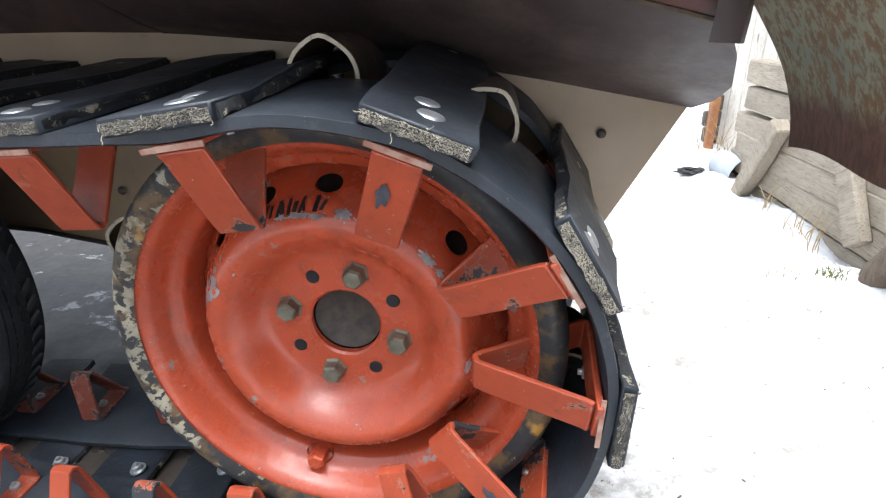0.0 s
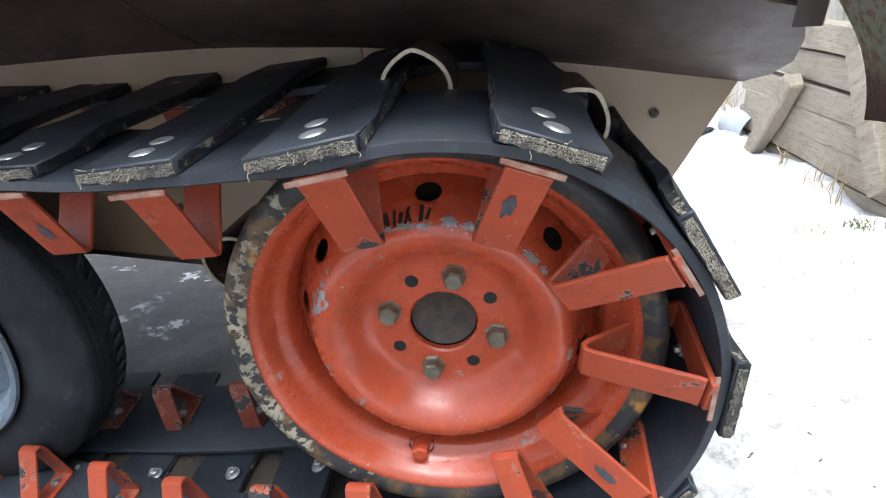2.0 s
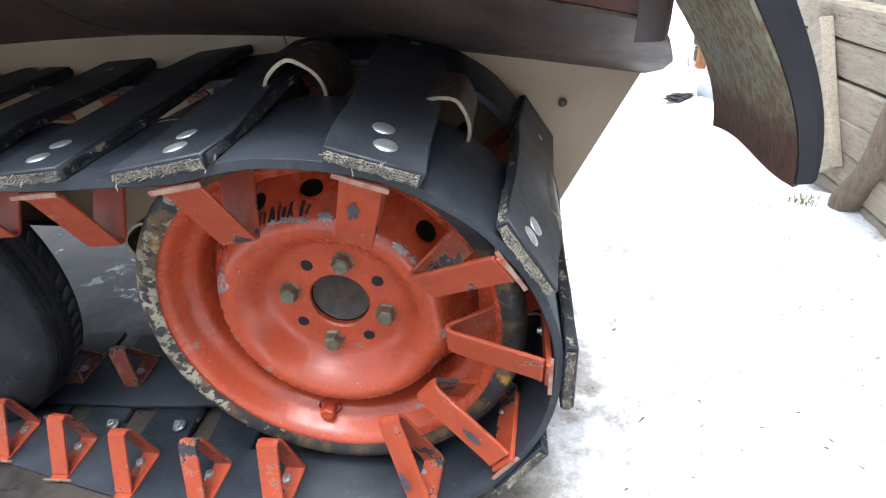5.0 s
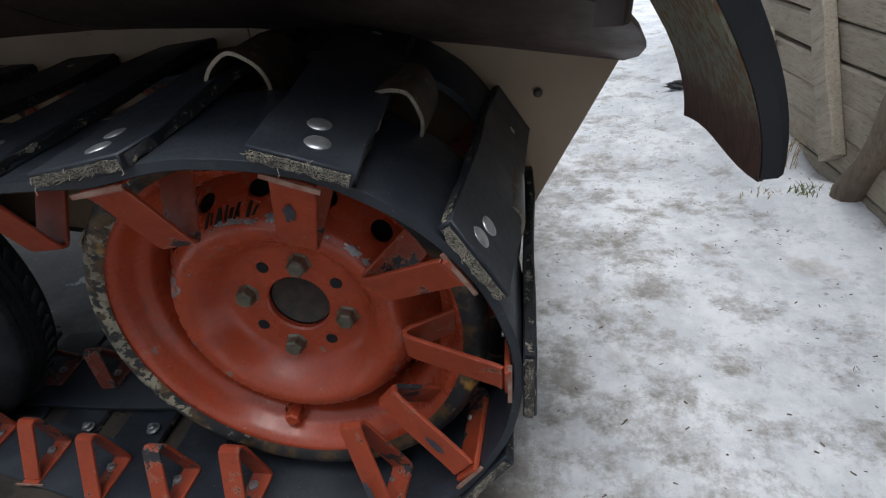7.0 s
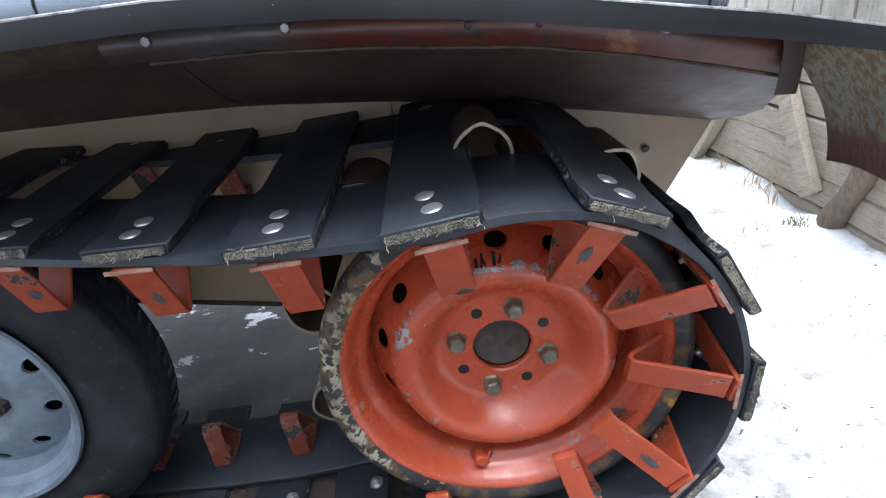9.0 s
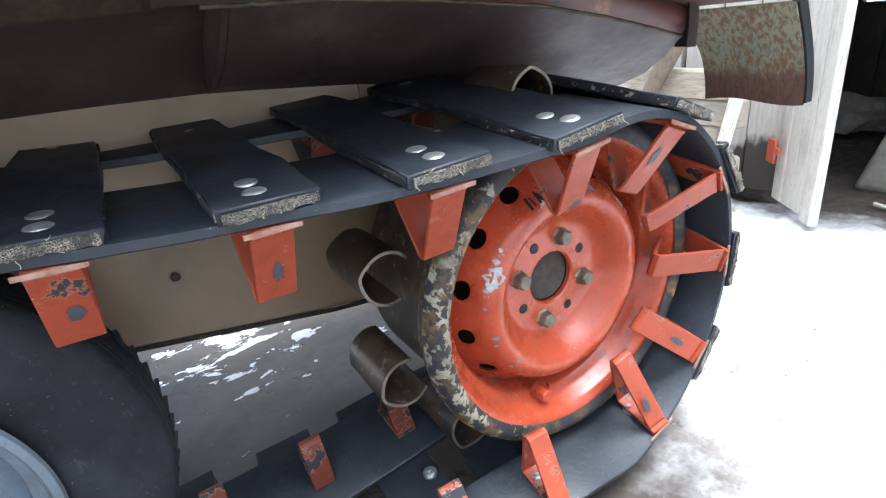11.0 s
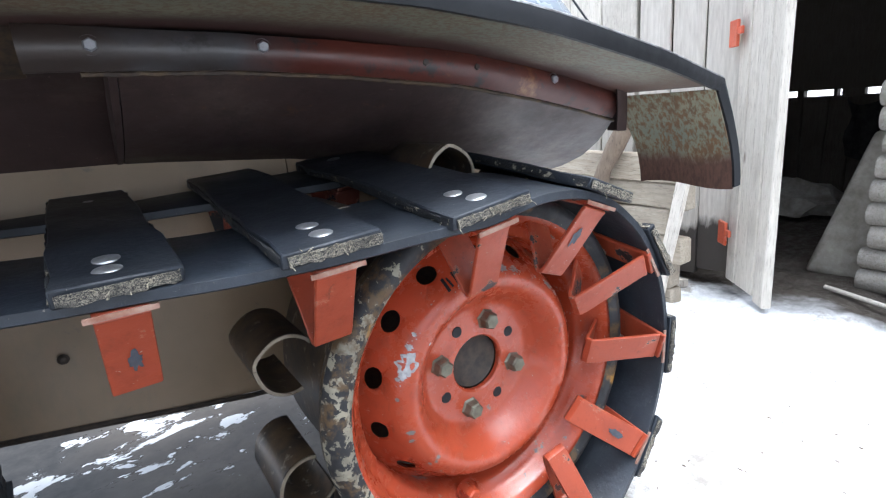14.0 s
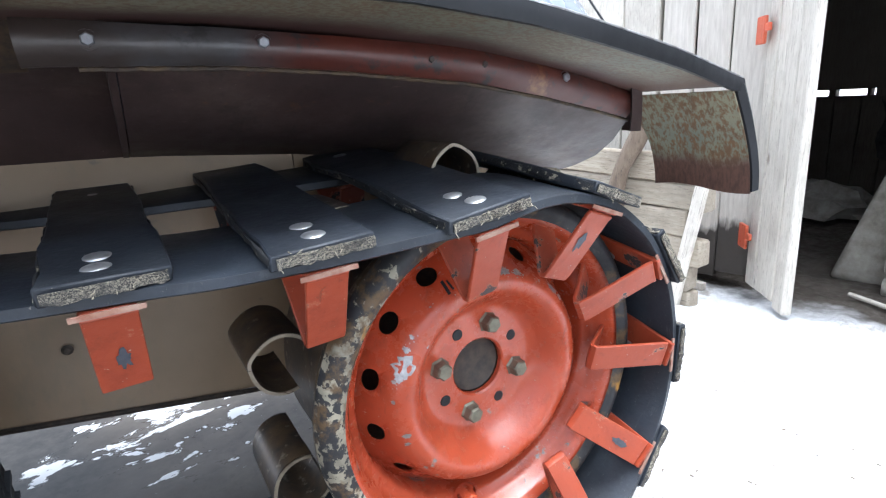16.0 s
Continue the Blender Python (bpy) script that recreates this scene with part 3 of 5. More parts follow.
def build_sprocket():
    top = thing("drive_sprocket", HUB + Vector((0, 0.08, -0.19)), "orange steel wheel used as track sprocket with pipe teeth", "sprocket")
    at = turn(0)
    # pressed steel disc with a raised ridge; the vent holes are real openings
    lip = [(0.0305, 0.020), (0.0305, 0.0145), (0.0325, 0.0125), (0.045, 0.0125), (0.063, 0.0128), (0.069, 0.0105), (0.075, 0.004), (0.081, -0.005), (0.087, -0.0125), (0.093, -0.0175), (0.099, -0.0192), (0.105, -0.0178), (0.1105, -0.0135), (0.1145, -0.0080)]
    skirt = [(0.1145, -0.0080), (0.119, -0.0005), (0.123, 0.0065), (0.127, 0.0137), (0.131, 0.0210), (0.135, 0.0285)]
    bm = bmesh.new()
    steps = vented(bm, skirt, 14, 0.0112)
    rings = []
    for a in steps:
        rings.append([bm.verts.new((r * math.sin(a), y, r * math.cos(a))) for r, y in lip])
    tail = [[bm.verts.new((r * math.sin(a), y, r * math.cos(a))) for r, y in ((0.135, 0.0285), (0.140, 0.034))] for a in steps]
    for set_ in (rings, tail):
        for one, two in zip(set_, set_[1:] + set_[:1]):
            for k in range(len(one) - 1):
                bm.faces.new((one[k], two[k], two[k + 1], one[k + 1]))
    bmesh.ops.remove_doubles(bm, verts=bm.verts[:], dist=0.00005)
    bmesh.ops.recalc_face_normals(bm, faces=bm.faces)
    part("disc", bm, WHEEL_ORANGE, top, "orange pressed steel disc with vent holes and chipped paint", at)
    bm = bmesh.new()
    lathe(bm, [(0.168, -0.026), (0.162, -0.0235), (0.157, -0.016), (0.153, -0.005), (0.149, 0.001), (0.1435, 0.004), (0.1405, 0.010), (0.1385, 0.034), (0.1385, 0.06)], 96)
    part("rim", bm, WHEEL_ORANGE, top, "orange inner face of the wheel rim", at)
    bm = bmesh.new()
    lathe(bm, [(0.164, -0.0275), (0.172, -0.032), (0.179, -0.031), (0.1845, -0.025), (0.1866, -0.015)], 96)
    part("rim_flange", bm, BAND, top, "flange with flaking white and black paint and rust", at)
    bm = bmesh.new()
    lathe(bm, [(0.1866, -0.015), (0.186, -0.009), (0.181, 0.004), (0.175, 0.013), (0.168, 0.02), (0.1655, 0.026)], 96)
    part("rim_shoulder", bm, SHOULDER, top, "rusty dark shoulder of the rim with paint remains", at)
    bm = bmesh.new()
    lathe(bm, [(0.166, 0.024), (0.166, 0.15), (0.16, 0.153), (0.15, 0.153), (0.15, 0.05)], 96)
    part("rim_barrel", bm, PIPE, top, "dark rusty outside of the rim", at)
    bm = bmesh.new()
    lathe(bm, [(0.1386, 0.062), (0.03, 0.075), (0.0001, 0.078)], 48)
    part("back_plate", bm, DARK, top, "dark iron plate behind the wheel", at)
    bm = bmesh.new()
    lathe(bm, [(0.0001, 0.026), (0.022, 0.026), (0.0295, 0.021), (0.0295, 0.05)], 48)
    part("hub_cap", bm, DARK, top, "dark rusty axle hub in the centre hole", at)
    # teeth: pipe pieces welded on the rim
    bm = bmesh.new()
    outer, inner = [], []
    for n in range(25):
        a = radians(-128 + 256 * n / 24)
        peak = 1 + 0.1 * math.exp(-((a / 0.35) ** 2))
        outer.append((0.0285 * math.sin(a), 0.2005 + 0.0285 * math.cos(a) * peak))
        inner.append((0.0255 * math.sin(a), 0.2005 + 0.0255 * math.cos(a) * peak))
    loop = outer + inner[::-1]
    front = [bm.verts.new((x, 0.032 + 0.0015 * math.sin(9 * x / 0.03), z)) for x, z in loop]
    back = [bm.verts.new((x, 0.118, z)) for x, z in loop]
    for k in range(len(loop)):
        j = (k + 1) % len(loop)
        bm.faces.new((front[k], back[k], back[j], front[j]))
    for side in (front, back):
        for k in range(24):
            bm.faces.new((side[k], side[k + 1], side[len(loop) - 2 - k], side[len(loop) - 1 - k]))
    bmesh.ops.recalc_face_normals(bm, faces=bm.faces)
    tooth = mesh_of("tooth", bm, PIPE)
    bm = bmesh.new()
    pts = [Vector((x, 0.0312, z)) for x, z in ((0.5 * (a[0] + b[0]), 0.5 * (a[1] + b[1])) for a, b in zip(outer, inner))]
    strip_along(bm, pts, 0.0012, 0.0031, Vector((0, 1, 0)))
    edge = mesh_of("cut_edge", bm, CUT)
    for n in range(10):
        t = place("tooth", tooth, top, turn(36 * n - 1), "rusty half pipe tooth")
        place("cut_edge", edge, t, turn(36 * n - 1), "bright cut rim of the pipe")
    # wheel bolts, guide holes, plug
    bm = bmesh.new()
    lathe(bm, [(0.0001, 0.0), (0.0075, 0.0), (0.0092, 0.002), (0.0098, 0.0105), (0.0118, 0.0125)], 6)
    bolt = mesh_of("wheel_bolt", bm, BOLT, 25)
    for deg in (16.3, 106.3, 196.3, 286.3):
        place("wheel_bolt", bolt, top, Matrix.Translation(around(deg, 0.0493)) @ Matrix.Scale(WHEEL, 4) @ Matrix.Rotation(random.uniform(0, 1), 4, "Y"), "dull olive hexagon wheel bolt")
    bm = bmesh.new()
    lathe(bm, [(0.0001, 0.0118), (0.0055, 0.0118), (0.0062, 0.0128)], 20)
    hole = mesh_of("guide_hole", bm, BLACK)
    for deg in (-29, 61.5, 151, 240.5):
        place("guide_hole", hole, top, Matrix.Translation(around(deg, 0.0495)) @ Matrix.Scale(WHEEL, 4), "small dark hole in the disc")
    bm = bmesh.new()
    hexagon(bm, 0.0085, -0.014, 0.004)
    lathe(bm, [(0.0125, -0.001), (0.0125, 0.004)], 20)
    part("plug_bolt", bm, WHEEL_ORANGE, top, "orange painted plug bolt in the rim", Matrix.Translation(around(194, 0.1395)) @ Matrix.Scale(WHEEL, 4))
    # paint worn to bare metal
    random.seed(4)
    flakes = [(-66, 0.108, 0.024, 0.017), (-58, 0.111, 0.007, 0.006), (-72, 0.110, 0.008, 0.007)]
    flakes += [(-9, 0.109, 0.02, 0.006), (-2, 0.1075, 0.014, 0.004), (9, 0.110, 0.016, 0.007), (17, 0.109, 0.012, 0.006), (-17, 0.110, 0.01, 0.005), (46, 0.109, 0.02, 0.006), (54, 0.1085, 0.012, 0.004)]
    flakes += [(-103, 0.106, 0.006, 0.009), (-108, 0.108, 0.004, 0.006), (-128, 0.109, 0.007, 0.003), (-138, 0.110, 0.004, 0.002), (100, 0.110, 0.016, 0.006), (122, 0.111, 0.013, 0.004), (-84, 0.112, 0.005, 0.003)]
    flakes += [(d + random.gauss(0, 1) * 650 * w, r + random.gauss(0, 0.5) * h, w * random.uniform(0.06, 0.2), h * random.uniform(0.1, 0.25)) for d, r, w, h in flakes[:10] for _ in range(6)]
    for deg, r, w, h in flakes:
        r = min(max(r, 0.095), 0.113)
        bm = bmesh.new()
        rim_pts = []
        for k in range(26):
            a = 2 * math.pi * k / 26
            f = 0.85 + 0.55 * noise.noise(Vector((2.2 * math.cos(a), 2.2 * math.sin(a), deg))) + random.uniform(-0.16, 0.16)
            rr, da = r + h * 0.5 * f * math.sin(a), w * 0.5 * f * math.cos(a) / r
            yy = np.interp(rr, [0.087, 0.093, 0.099, 0.105, 0.1105, 0.115, 0.119, 0.123], [-0.0125, -0.0175, -0.0192, -0.0178, -0.0135, -0.0075, -0.001, 0.006]) - 0.0005
            rim_pts.append(bm.verts.new((rr * math.sin(da), yy, rr * math.cos(da))))
        yc = np.interp(r, [0.093, 0.099, 0.105, 0.1105, 0.115], [-0.0175, -0.0192, -0.0178, -0.0135, -0.0075]) - 0.0005
        mid = bm.verts.new((0, yc, r))
        for a, b in zip(rim_pts, rim_pts[1:] + rim_pts[:1]):
            bm.faces.new((mid, a, b))
        bmesh.ops.recalc_face_normals(bm, faces=bm.faces)
        part("worn_patch", bm, BARE, top, "grey patch of bare metal where paint flaked", turn(deg))
    # black brush marks on the ridge, not readable
    random.seed(6)
    for n, deg in enumerate((-23, -17.5, -12, -7.5, -1.5)):
        for k in range(2):
            bm = bmesh.new()
            w, lean = random.uniform(0.002, 0.0034), random.uniform(-1.2, 1.2)
            pts = [Vector((lean * f * 0.004 + k * 0.0045 - 0.0022, float(np.interp(0.1105 + 0.0085 * f, [0.105, 0.1105, 0.1145, 0.119, 0.123], [-0.0178, -0.0135, -0.008, -0.0005, 0.0065])) - 0.0006, 0.1105 + 0.0085 * f)) for f in np.linspace(0.1 * k, 1 - 0.3 * k * random.random(), 5)]
            strip_along(bm, pts, w, 0.0006)
            part("paint_mark", bm, BLACK, top, "black brush stroke", turn(deg + random.uniform(-0.6, 0.6)))


build_sprocket()


# ---------------------------------------------------------------- track
RING, RADIUS = Vector((0.0105, 0.0, 0.2610)), 0.2145


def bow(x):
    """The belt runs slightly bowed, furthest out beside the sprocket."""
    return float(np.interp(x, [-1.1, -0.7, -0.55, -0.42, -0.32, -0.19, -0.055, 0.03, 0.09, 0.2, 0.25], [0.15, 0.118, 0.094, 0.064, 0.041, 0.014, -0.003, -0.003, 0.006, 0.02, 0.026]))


def track_path():
    from_left = [(-1.05, 0.466), (-0.9, 0.472), (-0.75, 0.474), (-0.635, 0.471), (-0.52, 0.463), (-0.43, 0.4585), (-0.34, 0.457), (-0.24, 0.457), (-0.14, 0.4615)]
    pts = [Vector((x, 0, z)) for x, z in from_left]
    for n in range(65):
        a = radians(-17 + (182 + 17) * n / 64)
        pts.append(RING + RADIUS * Vector((math.sin(a), 0, math.cos(a))))
    pts += [Vector((x, 0, z)) for x, z in ((-0.05, 0.0505), (-0.11, 0.0455), (-0.20, 0.031), (-0.31, 0.014), (-0.42, 0.008), (-0.6, 0.007), (-0.8, 0.007), (-1.05, 0.007))]
    for n in range(1, 24):
        a = radians(180 + 180 * n / 24)
        pts.append(Vector((-1.05, 0, 0.2365)) + 0.2295 * Vector((math.sin(a), 0, math.cos(a))))
    # even steps with rounded corners
    loop = pts + [pts[0]]
    run = np.concatenate([[0], np.cumsum([(b - a).length for a, b in zip(loop, loop[1:])])])
    s = np.linspace(0, run[-1], 421)[:-1]
    xs, zs = np.interp(s, run, [q.x for q in loop]), np.interp(s, run, [q.z for q in loop])
    for _ in range(6):
        xs, zs = (np.roll(xs, 1) + 2 * xs + np.roll(xs, -1)) / 4, (np.roll(zs, 1) + 2 * zs + np.roll(zs, -1)) / 4
    return [Vector((float(x), 0, float(z))) for x, z in zip(xs, zs)]


LINE = track_path()


def track_pose(n):
    """Pose on the belt: x along it, y across, z outward."""
    a, p, b = LINE[n - 1], LINE[n], LINE[(n + 1) % len(LINE)]
    t = (b - a).normalized()
    side = Vector((0, 1, 0))
    out = t.cross(side).normalized()
    side = out.cross(t).normalized()
    # both runs lean: their inner side rides higher
    a = radians(3.6) * min(max((p.z - 0.30) / 0.12, 0), 1) - radians(6) * min(max((0.09 - p.z) / 0.05, 0), 1)
    side, out = side * math.cos(a) + out * math.sin(a), out * math.cos(a) - side * math.sin(a)
    m = Matrix((t, side, out)).transposed().to_4x4()
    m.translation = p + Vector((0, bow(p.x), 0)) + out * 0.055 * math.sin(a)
    return m


def nearest(x, z):
    return min(range(len(LINE)), key=lambda n: (LINE[n].x - x) ** 2 + (LINE[n].z - z) ** 2)


OUTER_EDGE = -0.097


def low_run(p):
    """1 where the belts lie on the ground, 0 on the upper run."""
    return min(max((0.12 - p.z) / 0.06, 0), 1)


def belt_edges(n):
    """Edges of the two belts across the track; below they lie closer together and the inner one runs straight."""
    p = LINE[n]
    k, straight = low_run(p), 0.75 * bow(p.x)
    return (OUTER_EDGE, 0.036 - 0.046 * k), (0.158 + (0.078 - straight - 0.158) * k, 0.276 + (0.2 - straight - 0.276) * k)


HORN_LENGTH = {1: 1.1, 2: 1.27, 3: 1.3, 4: 1.42, 5: 1.42, 6: 1.05}


def build_track():
    top = thing("rubber_track", (-0.4, 0.05, 0.0), "black rubber belt track with cross lugs and orange guide horns", "track")
    # two belts
    for which, name in enumerate(("outer_belt", "inner_belt")):
        bm = bmesh.new()
        rings = []
        for n in range(len(LINE)):
            m = track_pose(n)
            y0, y1 = belt_edges(n)[which]
            wav = 0.0012 * noise.noise(Vector((n * 0.13, which * 2.3, 0)))
            rings.append([bm.verts.new(m @ Vector((0, y, z + wav))) for y, z in ((y0, -0.003), (y0 + 0.001, 0.004), (y0 + 0.002, 0.0045), (y1 - 0.001, 0.0045), (y1, 0.004), (y1, -0.004), (y0 + 0.002, -0.0045))])
        for a, b in zip(rings, rings[1:] + rings[:1]):
            for k in range(7):
                bm.faces.new((a[k], a[(k + 1) % 7], b[(k + 1) % 7], b[k]))
        bmesh.ops.recalc_face_normals(bm, faces=bm.faces)
        part(name, bm, RUBBER, top, "smooth black conveyor belt strip")
    # shared meshes
    random.seed(11)
    lugs = []
    for v in range(4):
        bm = bmesh.new()
        w = 0.0355 + 0.0012 * v
        quad_box(bm, (-w, -0.1, 0.0045), (w, 0.286, 0.0160))
        for cut in (-0.06, -0.015, 0.03, 0.08, 0.13, 0.18, 0.23):
            bmesh.ops.bisect_plane(bm, geom=bm.verts[:] + bm.edges[:] + bm.faces[:], plane_co=(0, cut, 0), plane_no=(0, 1, 0))
        skew = random.uniform(-0.004, 0.004)
        for q in bm.verts:
            lift = 0.0045 * math.sin((q.co.y + 0.1) * 9 + v) ** 2 if q.co.y > -0.03 else 0.0
            q.co += Vector((random.uniform(-1, 1) * 0.0026 + skew * (q.co.y / 0.15), random.uniform(-1, 1) * 0.0022, lift + (random.uniform(-0.5, 0.8) * 0.0012 if q.co.z > 0.01 else 0)))
        bevelled(bm, 0.0012, 1)
        lug = mesh_of("lug", bm, LUG_RUBBER)
        bm = bmesh.new()
        quad_box(bm, (-w + 0.0025, -0.1016, 0.0062), (w - 0.0025, -0.1, 0.0136))
        bmesh.ops.subdivide_edges(bm, edges=[e for e in bm.edges if abs(e.verts[0].co.x - e.verts[1].co.x) > 0.01], cuts=15)
        for q in bm.verts:
            if q.co.y < -0.101:
                q.co += Vector((0, random.uniform(-0.0012, 0.0006), random.uniform(-0.0015, 0.0015)))
        cord = mesh_of("cord_edge", bm, CORD, 60)
        bm = bmesh.new()
        for side in (-1, 1):
            quad_box(bm, (side * w - 0.0008, -0.096, 0.0066), (side * w + 0.0008, 0.27, 0.0134))
        bmesh.ops.subdivide_edges(bm, edges=[e for e in bm.edges if abs(e.verts[0].co.y - e.verts[1].co.y) > 0.1], cuts=30)
        for q in bm.verts:
            q.co += Vector((random.uniform(-1, 1) * 0.0009, 0, random.uniform(-0.0014, 0.0014)))
            q.co.x += skew * (q.co.y / 0.15)
            q.co.z += 0.0045 * math.sin((q.co.y + 0.1) * 9 + v) ** 2 if q.co.y > -0.03 else 0.0
        frayed = mesh_of("side_fray", bm, SIDECORD, 60)
        bm = bmesh.new()
        for k in range(5 + 3 * v):
            x = random.uniform(-w, w)
            p = Vector((x, -0.1014, random.uniform(0.006, 0.016)))
            pts = [p]
            d = Vector((random.uniform(-1, 1), -0.6, random.uniform(-0.9, 0.5))).normalized() * 0.0022
            for j in range(random.randint(2, 4)):
                d = (d + Vector((random.uniform(-1, 1), random.uniform(-0.7, 0.5), random.uniform(-0.8, 0.7))) * 0.0014).normalized() * 0.0017
                pts.append(pts[-1] + d)
            tube(bm, pts, 0.00028, 4)
        for k in range(3 + v):
            side = random.choice((-1, 1, 1))
            p = Vector((side * (w + 0.0003), random.uniform(-0.1, 0.06) if k % 3 else random.uniform(-0.1, 0.22), random.uniform(0.006, 0.015)))
            pts = [p]
            d = Vector((side * 0.3, random.uniform(-1, 1), random.uniform(-0.5, 0.3))).normalized() * 0.002
            for j in range(random.randint(1, 3)):
                d = (d + Vector((side * random.uniform(-0.2, 0.5), random.uniform(-1, 1), random.uniform(-0.8, 0.5))) * 0.0016).normalized() * 0.002
                pts.append(pts[-1] + d)
            tube(bm, pts, 0.00032, 4)
        fray = mesh_of("frayed_threads", bm, THREAD)
        lugs.append((lug, cord, fray, frayed))
    bm = bmesh.new()
    lathe(bm, [(0.0001, -0.0021), (0.005, -0.0018), (0.0085, -0.0010), (0.0096, 0.0002), (0.0098, 0.0014)], 20)
    for q in bm.verts:
        q.co = Vector((q.co.x, q.co.z, -q.co.y))
    bmesh.ops.recalc_face_normals(bm, faces=bm.faces)
    rivet = mesh_of("rivet", bm, RIVET)
    bm = bmesh.new()
    lathe(bm, [(0.0001, 0.0), (0.0028, 0.0), (0.0030, 0.0035), (0.0058, 0.0038), (0.0062, 0.009), (0.0095, 0.0092), (0.0095, 0.0108)], 12)
    for q in bm.verts:
        q.co = Vector((q.co.x, q.co.z, q.co.y - 0.0153))
    bmesh.ops.recalc_face_normals(bm, faces=bm.faces)
    nut = mesh_of("nut", bm, RIVET, 25)
    # a horn is one flat bar bent into a triangle: base on the belt, inner leg, tip, outer leg
    shapes = {
        "wide": [(-0.0985, -0.0064), (-0.012, -0.0066), (-0.0075, -0.0085), (-0.0085, -0.0125), (-0.050, -0.0690), (-0.0535, -0.0745), (-0.0575, -0.0778), (-0.0625, -0.0765), (-0.0655, -0.0715), (-0.0905, -0.0135), (-0.0935, -0.0095)],
        "narrow": [(-0.0985, -0.0064), (-0.038, -0.0066), (-0.0335, -0.0085), (-0.0335, -0.0125), (-0.0415, -0.0690), (-0.0435, -0.0745), (-0.0475, -0.0778), (-0.0525, -0.0765), (-0.0555, -0.0715), (-0.0885, -0.0135), (-0.0915, -0.0095)],
    }
    horns = {}
    for kind, pts in shapes.items():
        for mirrored in (False, True):
            line = [(0.164 + 0.0985 + y, z) for y, z in pts] if mirrored else pts
            bm = bmesh.new()
            strip_along(bm, [Vector((0, y, z)) for y, z in line], 0.0325 if kind == "wide" else 0.026, 0.004)
            bevelled(bm, 0.0008, 1, 50)
            horns[kind, mirrored] = mesh_of("guide_horn", bm, DIRTY if mirrored else ORANGE, 30)
    bm = bmesh.new()
    strip_along(bm, [Vector((0, 0.0785 - y, z)) for y, z in shapes["narrow"]], 0.027, 0.004)
    bevelled(bm, 0.0008, 1, 50)
    back_horn = mesh_of("guide_horn", bm, DIRTY, 30)
    chips = []
    for v in range(4):
        random.seed(140 + v)
        bm = bmesh.new()
        cx, cz = random.uniform(-0.004, 0.004), random.uniform(-0.05, -0.032)
        rx, rz = random.uniform(0.0045, 0.0075), random.uniform(0.007, 0.013)
        ring = []
        for k in range(22):
            a = 2 * math.pi * k / 22
            f = 0.85 + 0.6 * noise.noise(Vector((1.9 * math.cos(a), 1.9 * math.sin(a), 5.0 * v))) + random.uniform(-0.12, 0.12)
            x, z = cx + rx * f * math.cos(a), cz + rz * f * math.sin(a)
            ring.append((x, z))
        flat = [bm.verts.new((x, -0.0910 + (-0.0135 - z) * 0.432 - 0.0026, z)) for x, z in ring]
        mid = bm.verts.new((cx, -0.0910 + (-0.0135 - cz) * 0.432 - 0.0026, cz))
        for p, q in zip(flat, flat[1:] + flat[:1]):
            bm.faces.new((mid, p, q))
        bmesh.ops.recalc_face_normals(bm, faces=bm.faces)
        chips.append(mesh_of("paint_chip", bm, CHIP))
    random.seed(12)
    bm = bmesh.new()
    quad_box(bm, (-0.0212, -0.1002, -0.0082), (0.0212, -0.0984, -0.0045))
    tab = mesh_of("foot_edge", bm, make_steel("worn_pale_orange_edge", (0.3, 0.2, 0.155), (0.2, 0.08, 0.05), 0.6, 0.0))

    spots = [(x, 0.46) for x in (-0.96, -0.835, -0.71, -0.582, -0.452, -0.32, -0.186)]
    spots += [(RING.x + RADIUS * math.sin(radians(a)), RING.z + RADIUS * math.cos(radians(a))) for a in (-17.8, 21.3, 59.5, 93.0, 127.5, 160.5)]
    spots += [(x, 0.03) for x in (-0.087, -0.198, -0.321, -0.442, -0.552, -0.665, -0.785, -0.905)]
    for n, (x, z) in enumerate(spots):
        m = track_pose(nearest(x, z))
        lug, cord, fray, frayed = lugs[n % 4]
        yaw = Matrix.Rotation(radians(random.uniform(-4.0, 4.0)), 4, "Z")
        low = z < 0.06
        mm = m @ Matrix.Translation((0.008 if low else 0, random.uniform(-0.003, 0.003), 0)) @ yaw
        if low:
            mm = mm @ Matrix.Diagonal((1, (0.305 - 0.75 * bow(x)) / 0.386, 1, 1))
        ob = place("lug", lug, top, mm, "thick black rubber cross lug with frayed cord ends")
        place("cord_edge", cord, ob, mm, "beige frayed textile cord layers")
        place("side_fray", frayed, ob, mm, "torn black sides with beige cord showing")
        tagged(place("frayed_threads", fray, ob, mm, "loose beige threads"), kind="stuff")
        for y in (-0.074, -0.047, 0.192, 0.232):
            place("rivet", rivet, ob, mm @ Matrix.Translation((random.uniform(-0.005, 0.005), y, 0.0160)), "flat round galvanised rivet head")
        long = 1.0 if n < 7 else HORN_LENGTH.get(n - 7, 1.0)
        kind = "narrow" if low else "wide"
        twist = 5 if low else {9: 12, 10: 15, 11: 7, 12: 4}.get(n, 0)
        mh = m @ Matrix.Translation((0, -0.0985, 0)) @ Matrix.Rotation(radians(random.uniform(-3, 3) + twist), 4, "Z") @ Matrix.Translation((0, 0.0985, 0)) @ Matrix.Diagonal((1, 1, long, 1))
        h = place("guide_horn", horns[kind, False], top, mh, "bent orange flat bar guide horn with chipped paint")
